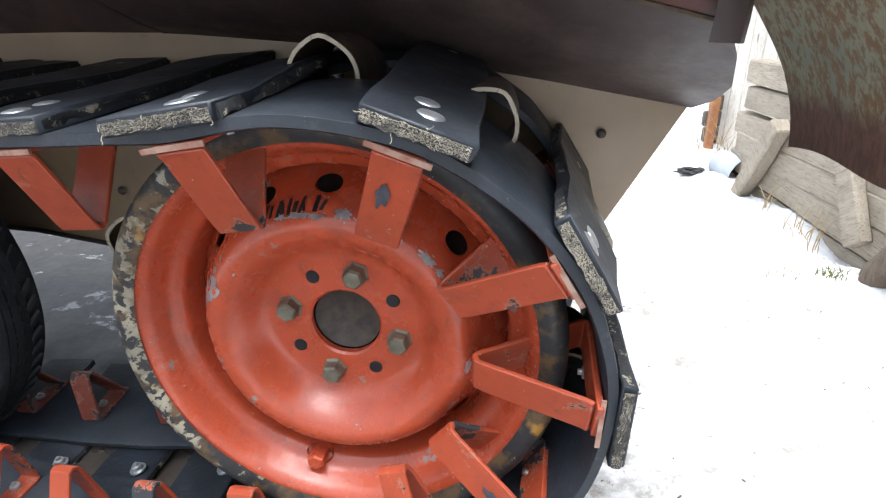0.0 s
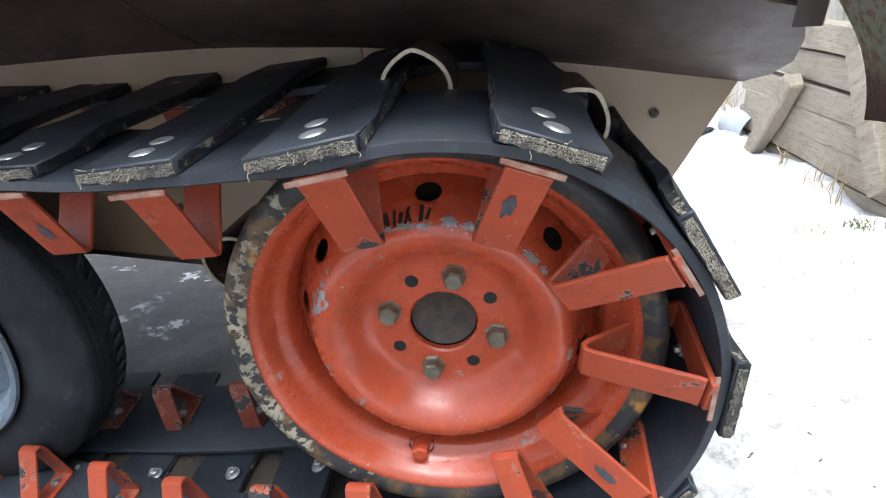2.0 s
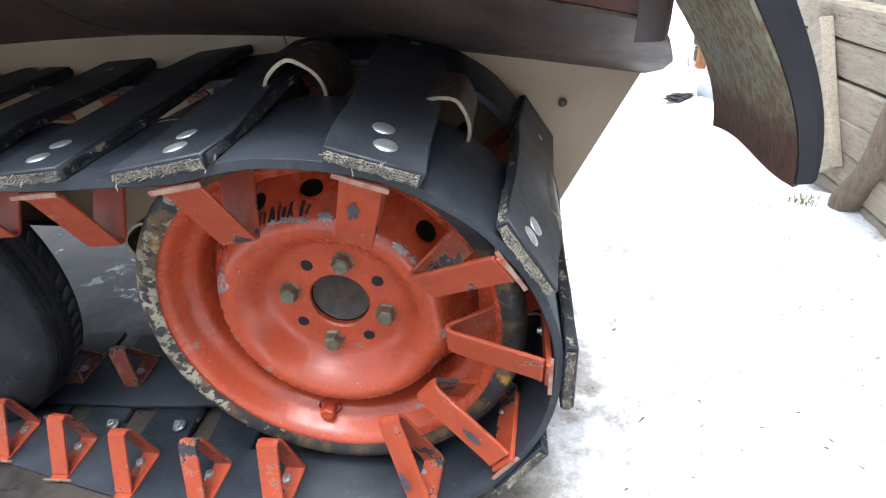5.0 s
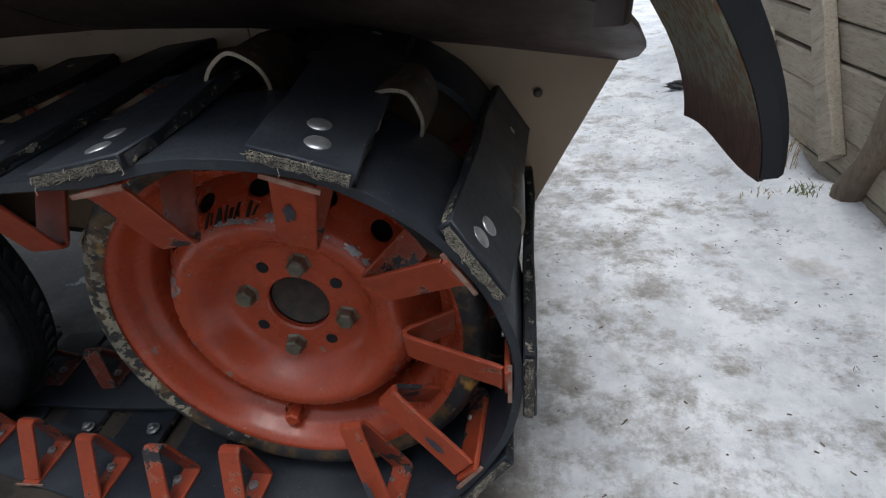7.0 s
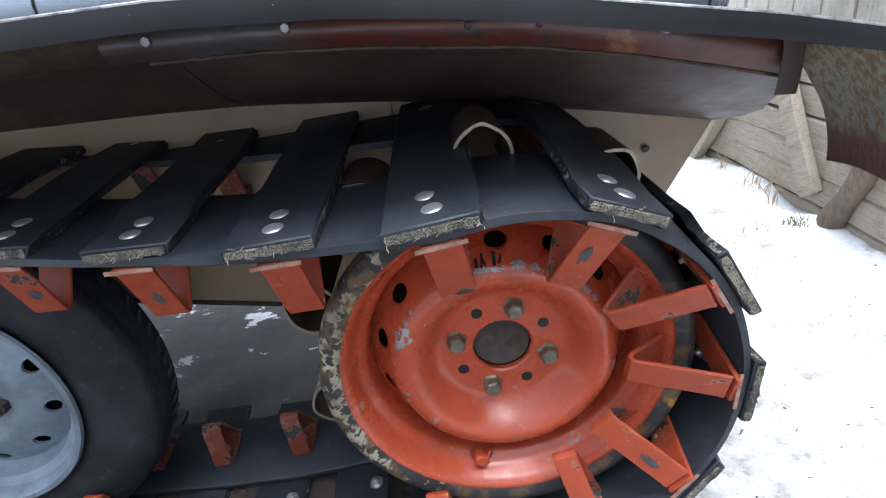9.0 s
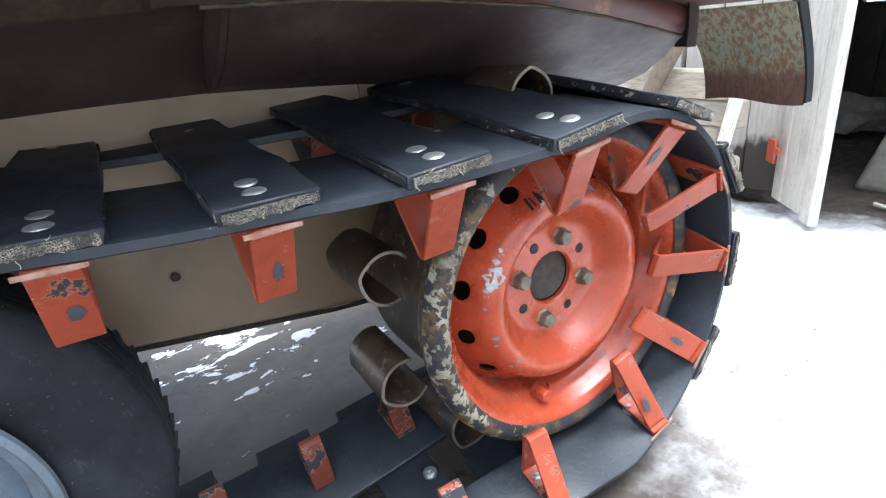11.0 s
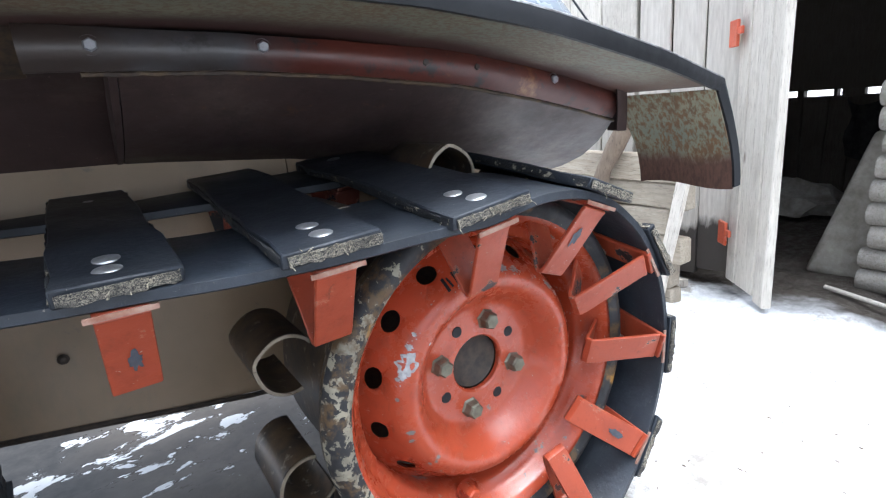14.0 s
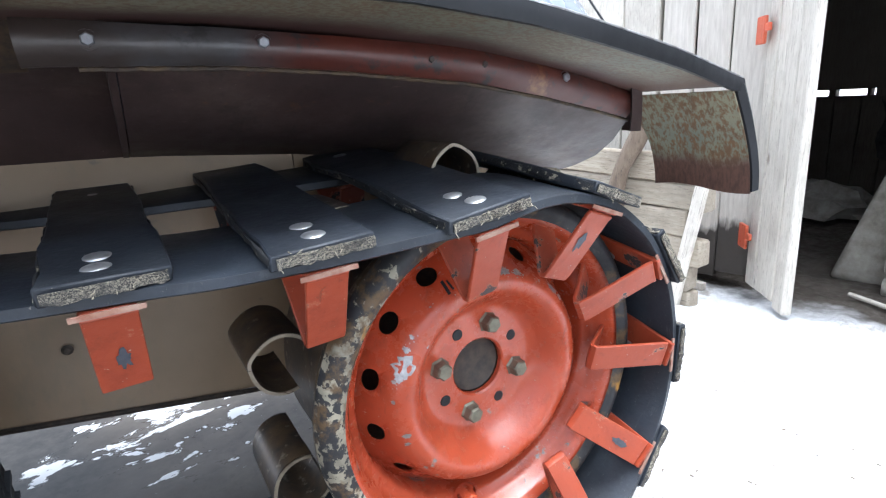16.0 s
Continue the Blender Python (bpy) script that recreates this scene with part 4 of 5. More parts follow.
        if n in (3, 4, 5, 8, 11, 12):
            place("paint_chip", chips[(n * 3 + n // 4) % 4], h, mh @ Matrix.Translation((random.uniform(-0.004, 0.004), 0, 0)), "dark grey patch of bare steel")
        place("foot_edge", tab, h, m, "pale worn edge of the horn foot")
        place("nut", nut, h, m @ Matrix.Translation((random.uniform(-0.004, 0.004), -0.050 if low else -0.031, 0)), "small galvanised nut")
        if low:
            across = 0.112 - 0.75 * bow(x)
            mb = m @ Matrix.Translation((-0.022, across - 0.112, 0)) @ Matrix.Rotation(radians(random.uniform(-4, 4)), 4, "Z")
            h = place("guide_horn", back_horn, top, mb, "bent flat bar guide horn with grimy dark orange paint")
            place("nut", nut, h, mb @ Matrix.Translation((0.002, 0.140, 0)), "small galvanised nut")
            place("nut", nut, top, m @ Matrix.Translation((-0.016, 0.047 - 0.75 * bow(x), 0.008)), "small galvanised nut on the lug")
        else:
            h = place("guide_horn", horns["wide", True], top, m @ Matrix.Rotation(radians(random.uniform(-4, 4)), 4, "Z"), "bent flat bar guide horn with grimy dark orange paint")
            place("nut", nut, h, m @ Matrix.Translation((random.uniform(-0.004, 0.004), 0.228, 0)), "small galvanised nut")
            place("nut", nut, top, m @ Matrix.Translation((0.002, 0.018, 0.002)), "small galvanised nut on the belt")


build_track()


# ---------------------------------------------------------------- road wheel
def build_road_wheel():
    at = Vector((-0.680, 0.063, 0.240))
    top = thing("road_wheel", at + Vector((0, 0.07, -0.224)), "road wheel with worn black tyre on a silver steel rim", "wheel")
    m = Matrix.Translation(at) @ Matrix.Diagonal((1.04, 1.0, 1.04, 1.0))
    bm = bmesh.new()
    prof = [(0.138, -0.004), (0.147, -0.012), (0.163, -0.019), (0.185, -0.021), (0.203, -0.016), (0.2165, -0.004)]
    y = 0.004
    for k in range(6):
        y1 = y + 0.018
        prof += [(0.2225 if k not in (0, 5) else 0.2205, y), (0.2240 if k in (2, 3) else 0.2225, y1 - 0.003), (0.2206, y1 - 0.002), (0.2206, y1)]
        y = y1 + 0.001
    prof += [(0.2165, 0.125), (0.203, 0.138), (0.185, 0.143), (0.165, 0.141), (0.146, 0.13)]
    lathe(bm, prof, 96)
    fat = Matrix.Translation(at) @ Matrix.Diagonal((1.1, 0.55, 1.1, 1.0))
    part("tyre", bm, TYRE, top, "worn black tyre", fat)
    bm = bmesh.new()
    for k in range(70):
        a = 2 * math.pi * k / 70
        for y0 in (0.006, 0.046, 0.086):
            mm = Matrix.Rotation(a + y0 * 4, 4, "Y") @ Matrix.Translation((0, 0, 0.2232)) @ Matrix.Rotation(0.5, 4, "Z")
            quad_box(bm, (-0.0038, y0, -0.006), (0.0038, y0 + 0.026, -0.0022), mm)
    tagged(part("tread", bm, TYRE, top, "fine worn tread", fat), kind="stuff")
    bm = bmesh.new()
    lathe(bm, [(0.148, -0.006), (0.154, -0.0125), (0.1525, -0.0165), (0.146, -0.0165), (0.142, -0.010), (0.139, 0.002), (0.128, 0.008), (0.124, 0.028), (0.121, 0.032)], 96)
    part("rim", bm, SILVER, top, "silver rim lip", m)
    bm = bmesh.new()
    steps = vented(bm, [(0.118, 0.014), (0.110, 0.008), (0.102, 0.003), (0.094, -0.001), (0.084, -0.005)], 10, 0.0098)
    for run in ([(0.121, 0.016), (0.118, 0.014)], [(0.084, -0.005), (0.076, -0.0075), (0.066, -0.008), (0.055, -0.002), (0.03, 0.0), (0.002, 0.0)]):
        rings = [[bm.verts.new((r * math.sin(a), y, r * math.cos(a))) for r, y in run] for a in steps]
        for one, two in zip(rings, rings[1:] + rings[:1]):
            for k in range(len(run) - 1):
                bm.faces.new((one[k], two[k], two[k + 1], one[k + 1]))
    bmesh.ops.remove_doubles(bm, verts=bm.verts[:], dist=0.00005)
    bmesh.ops.recalc_face_normals(bm, faces=bm.faces)
    inset = m @ Matrix.Translation((0, 0.016, 0))
    part("disc", bm, SILVER, top, "silver grey steel disc with round vent holes", inset)
    bm = bmesh.new()
    lathe(bm, [(0.139, 0.034), (0.139, 0.075), (0.0001, 0.075)], 48)
    part("inner_barrel", bm, DARK, top, "dark inside of the rim", m)
    bm = bmesh.new()
    lathe(bm, [(0.0001, -0.010), (0.012, -0.010), (0.0165, -0.013), (0.0195, -0.022), (0.0215, -0.022), (0.0225, -0.013), (0.027, -0.009), (0.027, 0.0)], 40)
    part("hub_cap", bm, SCREW, top, "grey round grease cap", inset)
    bm = bmesh.new()
    lathe(bm, [(0.0001, -0.022), (0.007, -0.022), (0.0075, -0.012), (0.011, -0.011), (0.011, 0.0)], 6)
    lug = mesh_of("wheel_bolt", bm, DARK, 25)
    for k in range(4):
        a = radians(20 + 90 * k)
        place("wheel_bolt", lug, top, Matrix.Translation(at + Vector((0.049 * math.sin(a), 0.014, 0.049 * math.cos(a)))), "grey wheel bolt")


build_road_wheel()


# ---------------------------------------------------------------- hull and fender
SEAM = [(-1.3, 0.562), (-0.9, 0.578), (-0.53, 0.596), (-0.33, 0.602), (-0.2, 0.600), (-0.1, 0.593), (0.05, 0.577), (0.16, 0.556), (0.25, 0.535), (0.312, 0.519)]
CHINE = [(-1.3, 0.515), (-0.9, 0.522), (-0.62, 0.526), (-0.42, 0.525), (-0.27, 0.521), (-0.1, 0.506), (0.054, 0.483), (0.2, 0.457), (0.355, 0.427)]
LIP, SIDE = 0.074, 0.276


def level(line, x):
    return float(np.interp(x, [q[0] for q in line], [q[1] for q in line]))


def keel(x):
    """Height of the side panel's lower edge."""
    return float(np.interp(x, [-1.5, -0.55, -0.13, 0.25], [0.30, 0.268, 0.199, 0.172]))


def build_hull():
    top = thing("tracked_vehicle_hull", (-0.4, 0.5, 0.2), "home built tracked vehicle hull, beige side and brown fender", "vehicle")
    # flat beige side, in two plates with a joint
    for x0, x1 in ((-1.5, -0.102), (-0.1005, 0.352)):
        bm = bmesh.new()
        xs = np.linspace(x0, x1, 9)
        rows = []
        for f in (0.0, 0.5, 1.0):
            row = []
            for x in xs:
                zt = level(CHINE, x) + 0.004
                zb = keel(x)
                slant = (zt - zb) * f * 0.56 * min(max((x - 0.15) / 0.2, 0), 1)
                row.append(Vector((x - slant, SIDE - 0.034 * f * min(max((0.1 - x) / 0.3, 0), 1), zt + (zb - zt) * f)))
            rows.append(row)
        sheet(bm, rows, 0.012, (0, 1, 0))
        part("side_panel", bm, BEIGE, top, "beige painted steel hull side with dirt stains")
    bm = bmesh.new()
    quad_box(bm, (-1.5, 0.295, 0.305), (0.23, 0.62, 0.32))
    quad_box(bm, (-1.5, 0.61, 0.295), (0.25, 0.63, 0.55))
    quad_box(bm, (0.22, 0.30, 0.295), (0.235, 0.62, 0.55))
    part("hull_bottom", bm, BROWN, top, "dark underside of the hull")
    bm = bmesh.new()
    tube(bm, [Vector((x, SIDE - 0.002 - 0.034 * min(max((0.1 - x) / 0.3, 0), 1), keel(x))) for x in np.linspace(-1.5, 0.2, 22)], 0.0035, 6)
    part("bottom_edge", bm, DARK, top, "dark rubber edge under the side panel")
    bm = bmesh.new()
    lathe(bm, [(0.0001, -0.003), (0.003, -0.0025), (0.0045, -0.0005), (0.006, 0.0)], 14)
    screw = mesh_of("rivet", bm, DARK)
    for x, z in ((0.2545, 0.398), (-0.386, 0.323), (-0.02, 0.33), (-0.66, 0.37)):
        lean = 0.034 * min(max((0.1 - x) / 0.3, 0), 1) * (level(CHINE, x) - z) / (level(CHINE, x) - keel(x))
        place("rivet", screw, top, Matrix.Translation((x, SIDE - 0.0035 - lean, z)), "dark rivet")
    # sloping fender underside
    def slope(x0, x1, back):
        rows = []
        for f in np.linspace(0, 1, 5):
            row = []
            for u in np.linspace(0, 1, 20):
                x = x0 + (x1 - x0) * u
                xa, xb = x, x + 0.043 * min(max((x - 0.1) / 0.212, 0), 1)
                a, b = Vector((xa, LIP + 0.004 + back, level(SEAM, xa) + back * 0.4)), Vector((xb, SIDE + 0.001, level(CHINE, xb)))
                row.append(a.lerp(b, f) + Vector((0.026 * math.sin(math.pi * f) * min(max((x - 0.1) / 0.212, 0), 1) ** 2, 0, (-0.012 if back == 0.0 else 0.022 + 0.008 * noise.noise(Vector((x * 12, f * 3, 1)))) * math.sin(math.pi * f))))
            rows.append(row)
        return rows

    bm = bmesh.new()
    sheet(bm, slope(-0.285, 0.312, 0.0), 0.006, (0, 0.3, 1))
    part("fender_underside", bm, BROWN, top, "dirty brown sloping fender sheet")
    bm = bmesh.new()
    sheet(bm, slope(-1.3, -0.287, 0.045), 0.006, (0, 0.3, 1))
    part("fender_underside", bm, BROWN, top, "dirty brown recessed fender sheet with rust")
    bm = bmesh.new()
    rows = []
    for f in np.linspace(0, 1, 5):
        a, b = Vector((-0.286, LIP + 0.004, level(SEAM, -0.286))), Vector((-0.286, SIDE + 0.001, level(CHINE, -0.286)))
        p = a.lerp(b, f) + Vector((0, 0, -0.012 * math.sin(math.pi * f)))
        rows.append([p, p + Vector((0, 0, 0.045))])
    sheet(bm, rows, 0.006, (-1, 0, 0))
    part("fender_rib", bm, BROWN, top, "dark rib between fender sheets")
    bm = bmesh.new()
    tube(bm, [Vector((x, LIP + 0.0025 + 0.0012 * noise.noise(Vector((x * 150, 0, 0))), level(SEAM, x) + 0.0012 * noise.noise(Vector((x * 110, 3, 0))))) for x in np.linspace(-0.31, 0.311, 120)], 0.0024, 6)
    part("weld_seam", bm, WELD, top, "lumpy rusty weld seam")
    # red strip with screws
    bm = bmesh.new()
    rows = []
    for f in np.linspace(0, 1, 6):
        rows.append([Vector((x, LIP - 0.012 * math.sin(math.pi * f * 0.9), level(SEAM, x) + 0.002 + (0.034 + 0.004 * math.sin(x * 9)) * f)) for x in np.linspace(-0.345, 0.306, 40)])
    sheet(bm, rows, 0.004, (0, 1, 0))
    strip = part("fender_strip", bm, RED, top, "dark red rusted metal strip with screws")
    bm = bmesh.new()
    hexagon(bm, 0.0052, -0.005, 0.003)
    lathe(bm, [(0.0075, -0.0006), (0.0075, 0.002)], 16)
    head = mesh_of("screw", bm, SCREW, 25)
    bm = bmesh.new()
    hexagon(bm, 0.004, -0.003, 0.003)
    dull = mesh_of("screw", bm, DARK, 25)
    for n, (x, dz) in enumerate(((-0.300, 0.020), (-0.172, 0.021), (-0.005, 0.02), (0.062, 0.022), (0.182, 0.028))):
        place("screw", dull if n in (2, 3) else head, strip, Matrix.Translation((x, LIP - 0.01, level(SEAM, x) + dz)), "galvanised screw head")
    bm = bmesh.new()
    rows = []
    for f in np.linspace(0, 1, 4):
        rows.append([Vector((x, LIP - 0.003 + back * 2 * (1 - f), level(SEAM, x) + 0.004 + 0.040 * f)) for x, back in ((q, 0.03) for q in np.linspace(-1.3, -0.346, 12))])
    sheet(bm, rows, 0.004, (0, 1, 0))
    part("fender_strip", bm, WELD, top, "dark brown rusted strip")
    # ledge above it and black outer edge
    def rim(x):
        return level([(-1.3, 0.608), (-0.6, 0.628), (-0.38, 0.635), (-0.22, 0.638), (-0.1, 0.632), (0.0, 0.620), (0.13, 0.597), (0.2, 0.585), (0.317, 0.560), (0.36, 0.552)], x)

    def brim(x):
        """The outer edge runs in towards the end."""
        return -0.094 + 0.034 * min(max((x - 0.03) / 0.32, 0), 1) ** 1.4

    bm = bmesh.new()
    rows = []
    for f in np.linspace(0, 1, 4):
        rows.append([Vector((x, 0.085 + (brim(x) + 0.003 - 0.085) * f, (level(SEAM, min(x, 0.312)) + 0.036) * (1 - f) + (rim(x) + 0.001) * f)) for x in np.linspace(-1.3, 0.345, 48)])
    sheet(bm, rows, 0.005, (0, 0, 1))
    part("ledge", bm, LEDGE, top, "grey green painted ledge underside with rust specks")
    bm = bmesh.new()
    rows = [[Vector((x, brim(x) - 0.0015 * math.sin(math.pi * f), rim(x) - 0.007 + 0.017 * f)) for x in np.linspace(-1.3, 0.35, 48)] for f in np.linspace(0, 1, 6)]
    sheet(bm, rows, 0.005, (0, 1, 0))
    part("edge_rail", bm, BLACK, top, "black painted outer edge with scuffs")
    # highlight on the rail's upper edge, built as a thin pale metal tube
    bm = bmesh.new()
    tube(bm, [Vector((x, brim(x) + 0.0005, rim(x) + 0.0102)) for x in np.linspace(-1.3, 0.345, 48)], 0.0011, 6)
    part("worn_edge", bm, BARE, top, "thin bright line added as the highlight on the fender's upper edge")
    def deck_level(x, y):
        f = min(max((0.085 - y) / (0.085 - brim(x)), 0), 1)
        return (level(SEAM, min(x, 0.312)) + 0.036) * (1 - f) + rim(x) * f + 0.0085

    bm = bmesh.new()
    rows = [[Vector((x, brim(x) * (1 - g) + 0.14 * g, deck_level(x, brim(x) * (1 - g) + 0.14 * g))) for x in np.linspace(-1.3, 0.35, 40)] for g in np.linspace(0, 1, 9)]
    sheet(bm, rows, 0.003, (0, 0, -1))
    part("deck", bm, BLACK, top, "black deck on top of the fender")
    # closing bracket at the end of the strip
    bm = bmesh.new()
    rows = []
    for x, y in ((0.292, 0.055), (0.304, 0.055), (0.315, 0.057), (0.321, 0.066), (0.323, 0.081), (0.323, 0.094)):
        rows.append([Vector((x + 0.002 * math.sin(g * 3), y, 0.505 - 0.06 * (x - 0.307) + 0.056 * g)) for g in np.linspace(0, 1, 5)])
    sheet(bm, rows, 0.004, (0.5, 1, 0))
    part("bracket", bm, BROWN, top, "bent dark brown bracket")
    # mud flap: curved sheet with a folded outer edge
    bm = bmesh.new()
    rows = []
    for f in np.linspace(0, 1, 12):
        z = 0.551 - 0.128 * f
        x = 0.328 + 0.056 * math.sin(f * 1.5)
        rows.append([Vector((x - 0.010 * (y + 0.03) / 0.1, y, z + (0.004 if f > 0.9 else 0) * math.sin(y * 40))) for y in np.linspace(0.086 - 0.012 * min(f * 2, 1), -0.058, 10)])
    sheet(bm, rows, 0.003, (1, 0, 0.2))
    flap = part("mud_flap", bm, FLAP, top, "curved sheet mud flap with pitted grey green paint and rust")
    bm = bmesh.new()
    rows = []
    for f in np.linspace(0, 1, 12):
        z = 0.556 - 0.133 * f
        x = 0.333 + 0.056 * math.sin(f * 1.5)
        rows.append([Vector((x - 0.002, -0.061, z)), Vector((x + 0.010 * (1 - 0.3 * f), -0.064, z + 0.002)), Vector((x + 0.019 * (1 - 0.4 * f), -0.060, z + 0.003))])
    sheet(bm, rows, 0.003, (0, 1, 0))
    part("flap_edge", bm, BLACK, flap, "black folded edge of the flap")
    # glossy bodywork above the deck
    bm = bmesh.new()
    path = [(float(q), float(np.interp(q, [-1.4, -0.4, 0.0, 0.14], [0.0, -0.01, -0.01, -0.005]))) for q in np.linspace(-1.4, 0.14, 28)] + [(0.14 + 0.12 * math.sin(a), 0.115 - 0.12 * math.cos(a)) for a in np.linspace(0.1, math.pi / 2, 8)] + [(0.26, 0.5), (0.26, 0.75)]
    rows = []
    for f in np.concatenate([np.linspace(0, 0.1, 9), np.linspace(0.15, 1, 12)]):
        tuck = 0.02 * (1 - min(f / 0.07, 1)) ** 2
        rows.append([Vector((x - tuck * (x > 0.15) * 0.6, y + tuck - 0.012 + 0.42 * f, (deck_level(x, 0.01) - 0.001) * (1 - f) + 1.1 * f)) for x, y in path])
    sheet(bm, rows, 0.004, (-0.2, 1, 0))
    body = part("bodywork", bm, GLOSS, top, "glossy dusty blue grey body panels")
    # unseen roof, back and end, added so no sky shines through the body
    bm = bmesh.new()
    quad_box(bm, (-1.4, 0.40, 1.085), (0.24, 0.64, 1.1))
    quad_box(bm, (-1.4, 0.632, 0.5), (0.26, 0.645, 1.085))
    quad_box(bm, (-1.4, 0.02, 0.62), (-1.385, 0.632, 1.085))
    part("cab_shell", bm, GLOSS, top, "unseen blue grey roof and back added to close the bodywork")
    for x in (-0.345, 0.188):
        bm = bmesh.new()
        tube(bm, [Vector((x, -0.0225 + 0.02 * (1 - min(f / 0.07, 1)) ** 2 + 0.42 * f, (deck_level(x, 0.01)) * (1 - f) + 1.1 * f)) for f in np.linspace(0, 1, 40)], 0.0013, 6)
        part("panel_gap", bm, BLACK, body, "dark gap between body panels")


build_hull()


# ---------------------------------------------------------------- fence, barn and yard things
def board_mesh(name, length, width, thick, material, axis, seed):
    """A sawn board with uneven edges; its length runs along an axis."""
    random.seed(seed)
    bm = bmesh.new()
    quad_box(bm, (-thick / 2, -width / 2, 0), (thick / 2, width / 2, length))
    bmesh.ops.subdivide_edges(bm, edges=[e for e in bm.edges if abs(e.verts[0].co.z - e.verts[1].co.z) > length / 2], cuts=5)
    for v in bm.verts:
        v.co += Vector((random.uniform(-1, 1) * thick * 0.06, random.uniform(-1, 1) * width * 0.035, 0))
    bevelled(bm, min(thick, width) * 0.12, 1)
    if axis == "Y":
        for v in bm.verts:
            v.co = Vector((v.co.x, v.co.z, v.co.y))
        bmesh.ops.recalc_face_normals(bm, faces=bm.faces)
    return mesh_of(name, bm, material)


def build_fence():
    top = thing("plank_fence", (0.92, 1.0, 0.0), "old fence of weathered horizontal beams with slanting posts", "fence")
    random.seed(21)
    meshes = [board_mesh("board", 1.18, 0.0695, 0.045, BOARD, "Y", 30 + k) for k in range(4)]
    for k in range(6):
        m = Matrix.Translation((0.915 + random.uniform(-0.003, 0.003), 0.35 + random.uniform(-0.03, 0.03), 0.008 + 0.0705 * k)) @ Matrix.Rotation(radians(random.uniform(-0.7, 0.7)), 4, "X")
        place("board", meshes[k % 4], top, m)
    post = board_mesh("post", 0.36, 0.052, 0.045, BOARD, "Z", 40)
    place("post", post, top, Matrix.Translation((0.862, 1.36, -0.03)) @ Matrix.Rotation(radians(36), 4, "X"), "squared slanting post with a sawn top")
    brace = board_mesh("brace", 0.34, 0.058, 0.028, BOARD, "Z", 41)
    place("brace", brace, top, Matrix.Translation((0.879, 0.75, 0.075)) @ Matrix.Rotation(radians(-34), 4, "X"), "slanting board nailed across the beams")
    bm = bmesh.new()
    pts, rad = [], []
    for f in np.linspace(0, 1, 9):
        pts.append(Vector((0.872 + 0.012 * math.sin(f * 7), 0.68 - 0.185 * f + 0.008 * math.sin(f * 11), -0.02 + 0.5 * f)))
        rad.append(float(0.029 - 0.007 * f + 0.003 * math.sin(f * 15)))
    tube(bm, pts, rad, 16)
    for v in bm.verts:
        v.co += 0.006 * noise.noise_vector(v.co * 45)
    part("post", bm, BARK, top, "barked round slanting post")


build_fence()


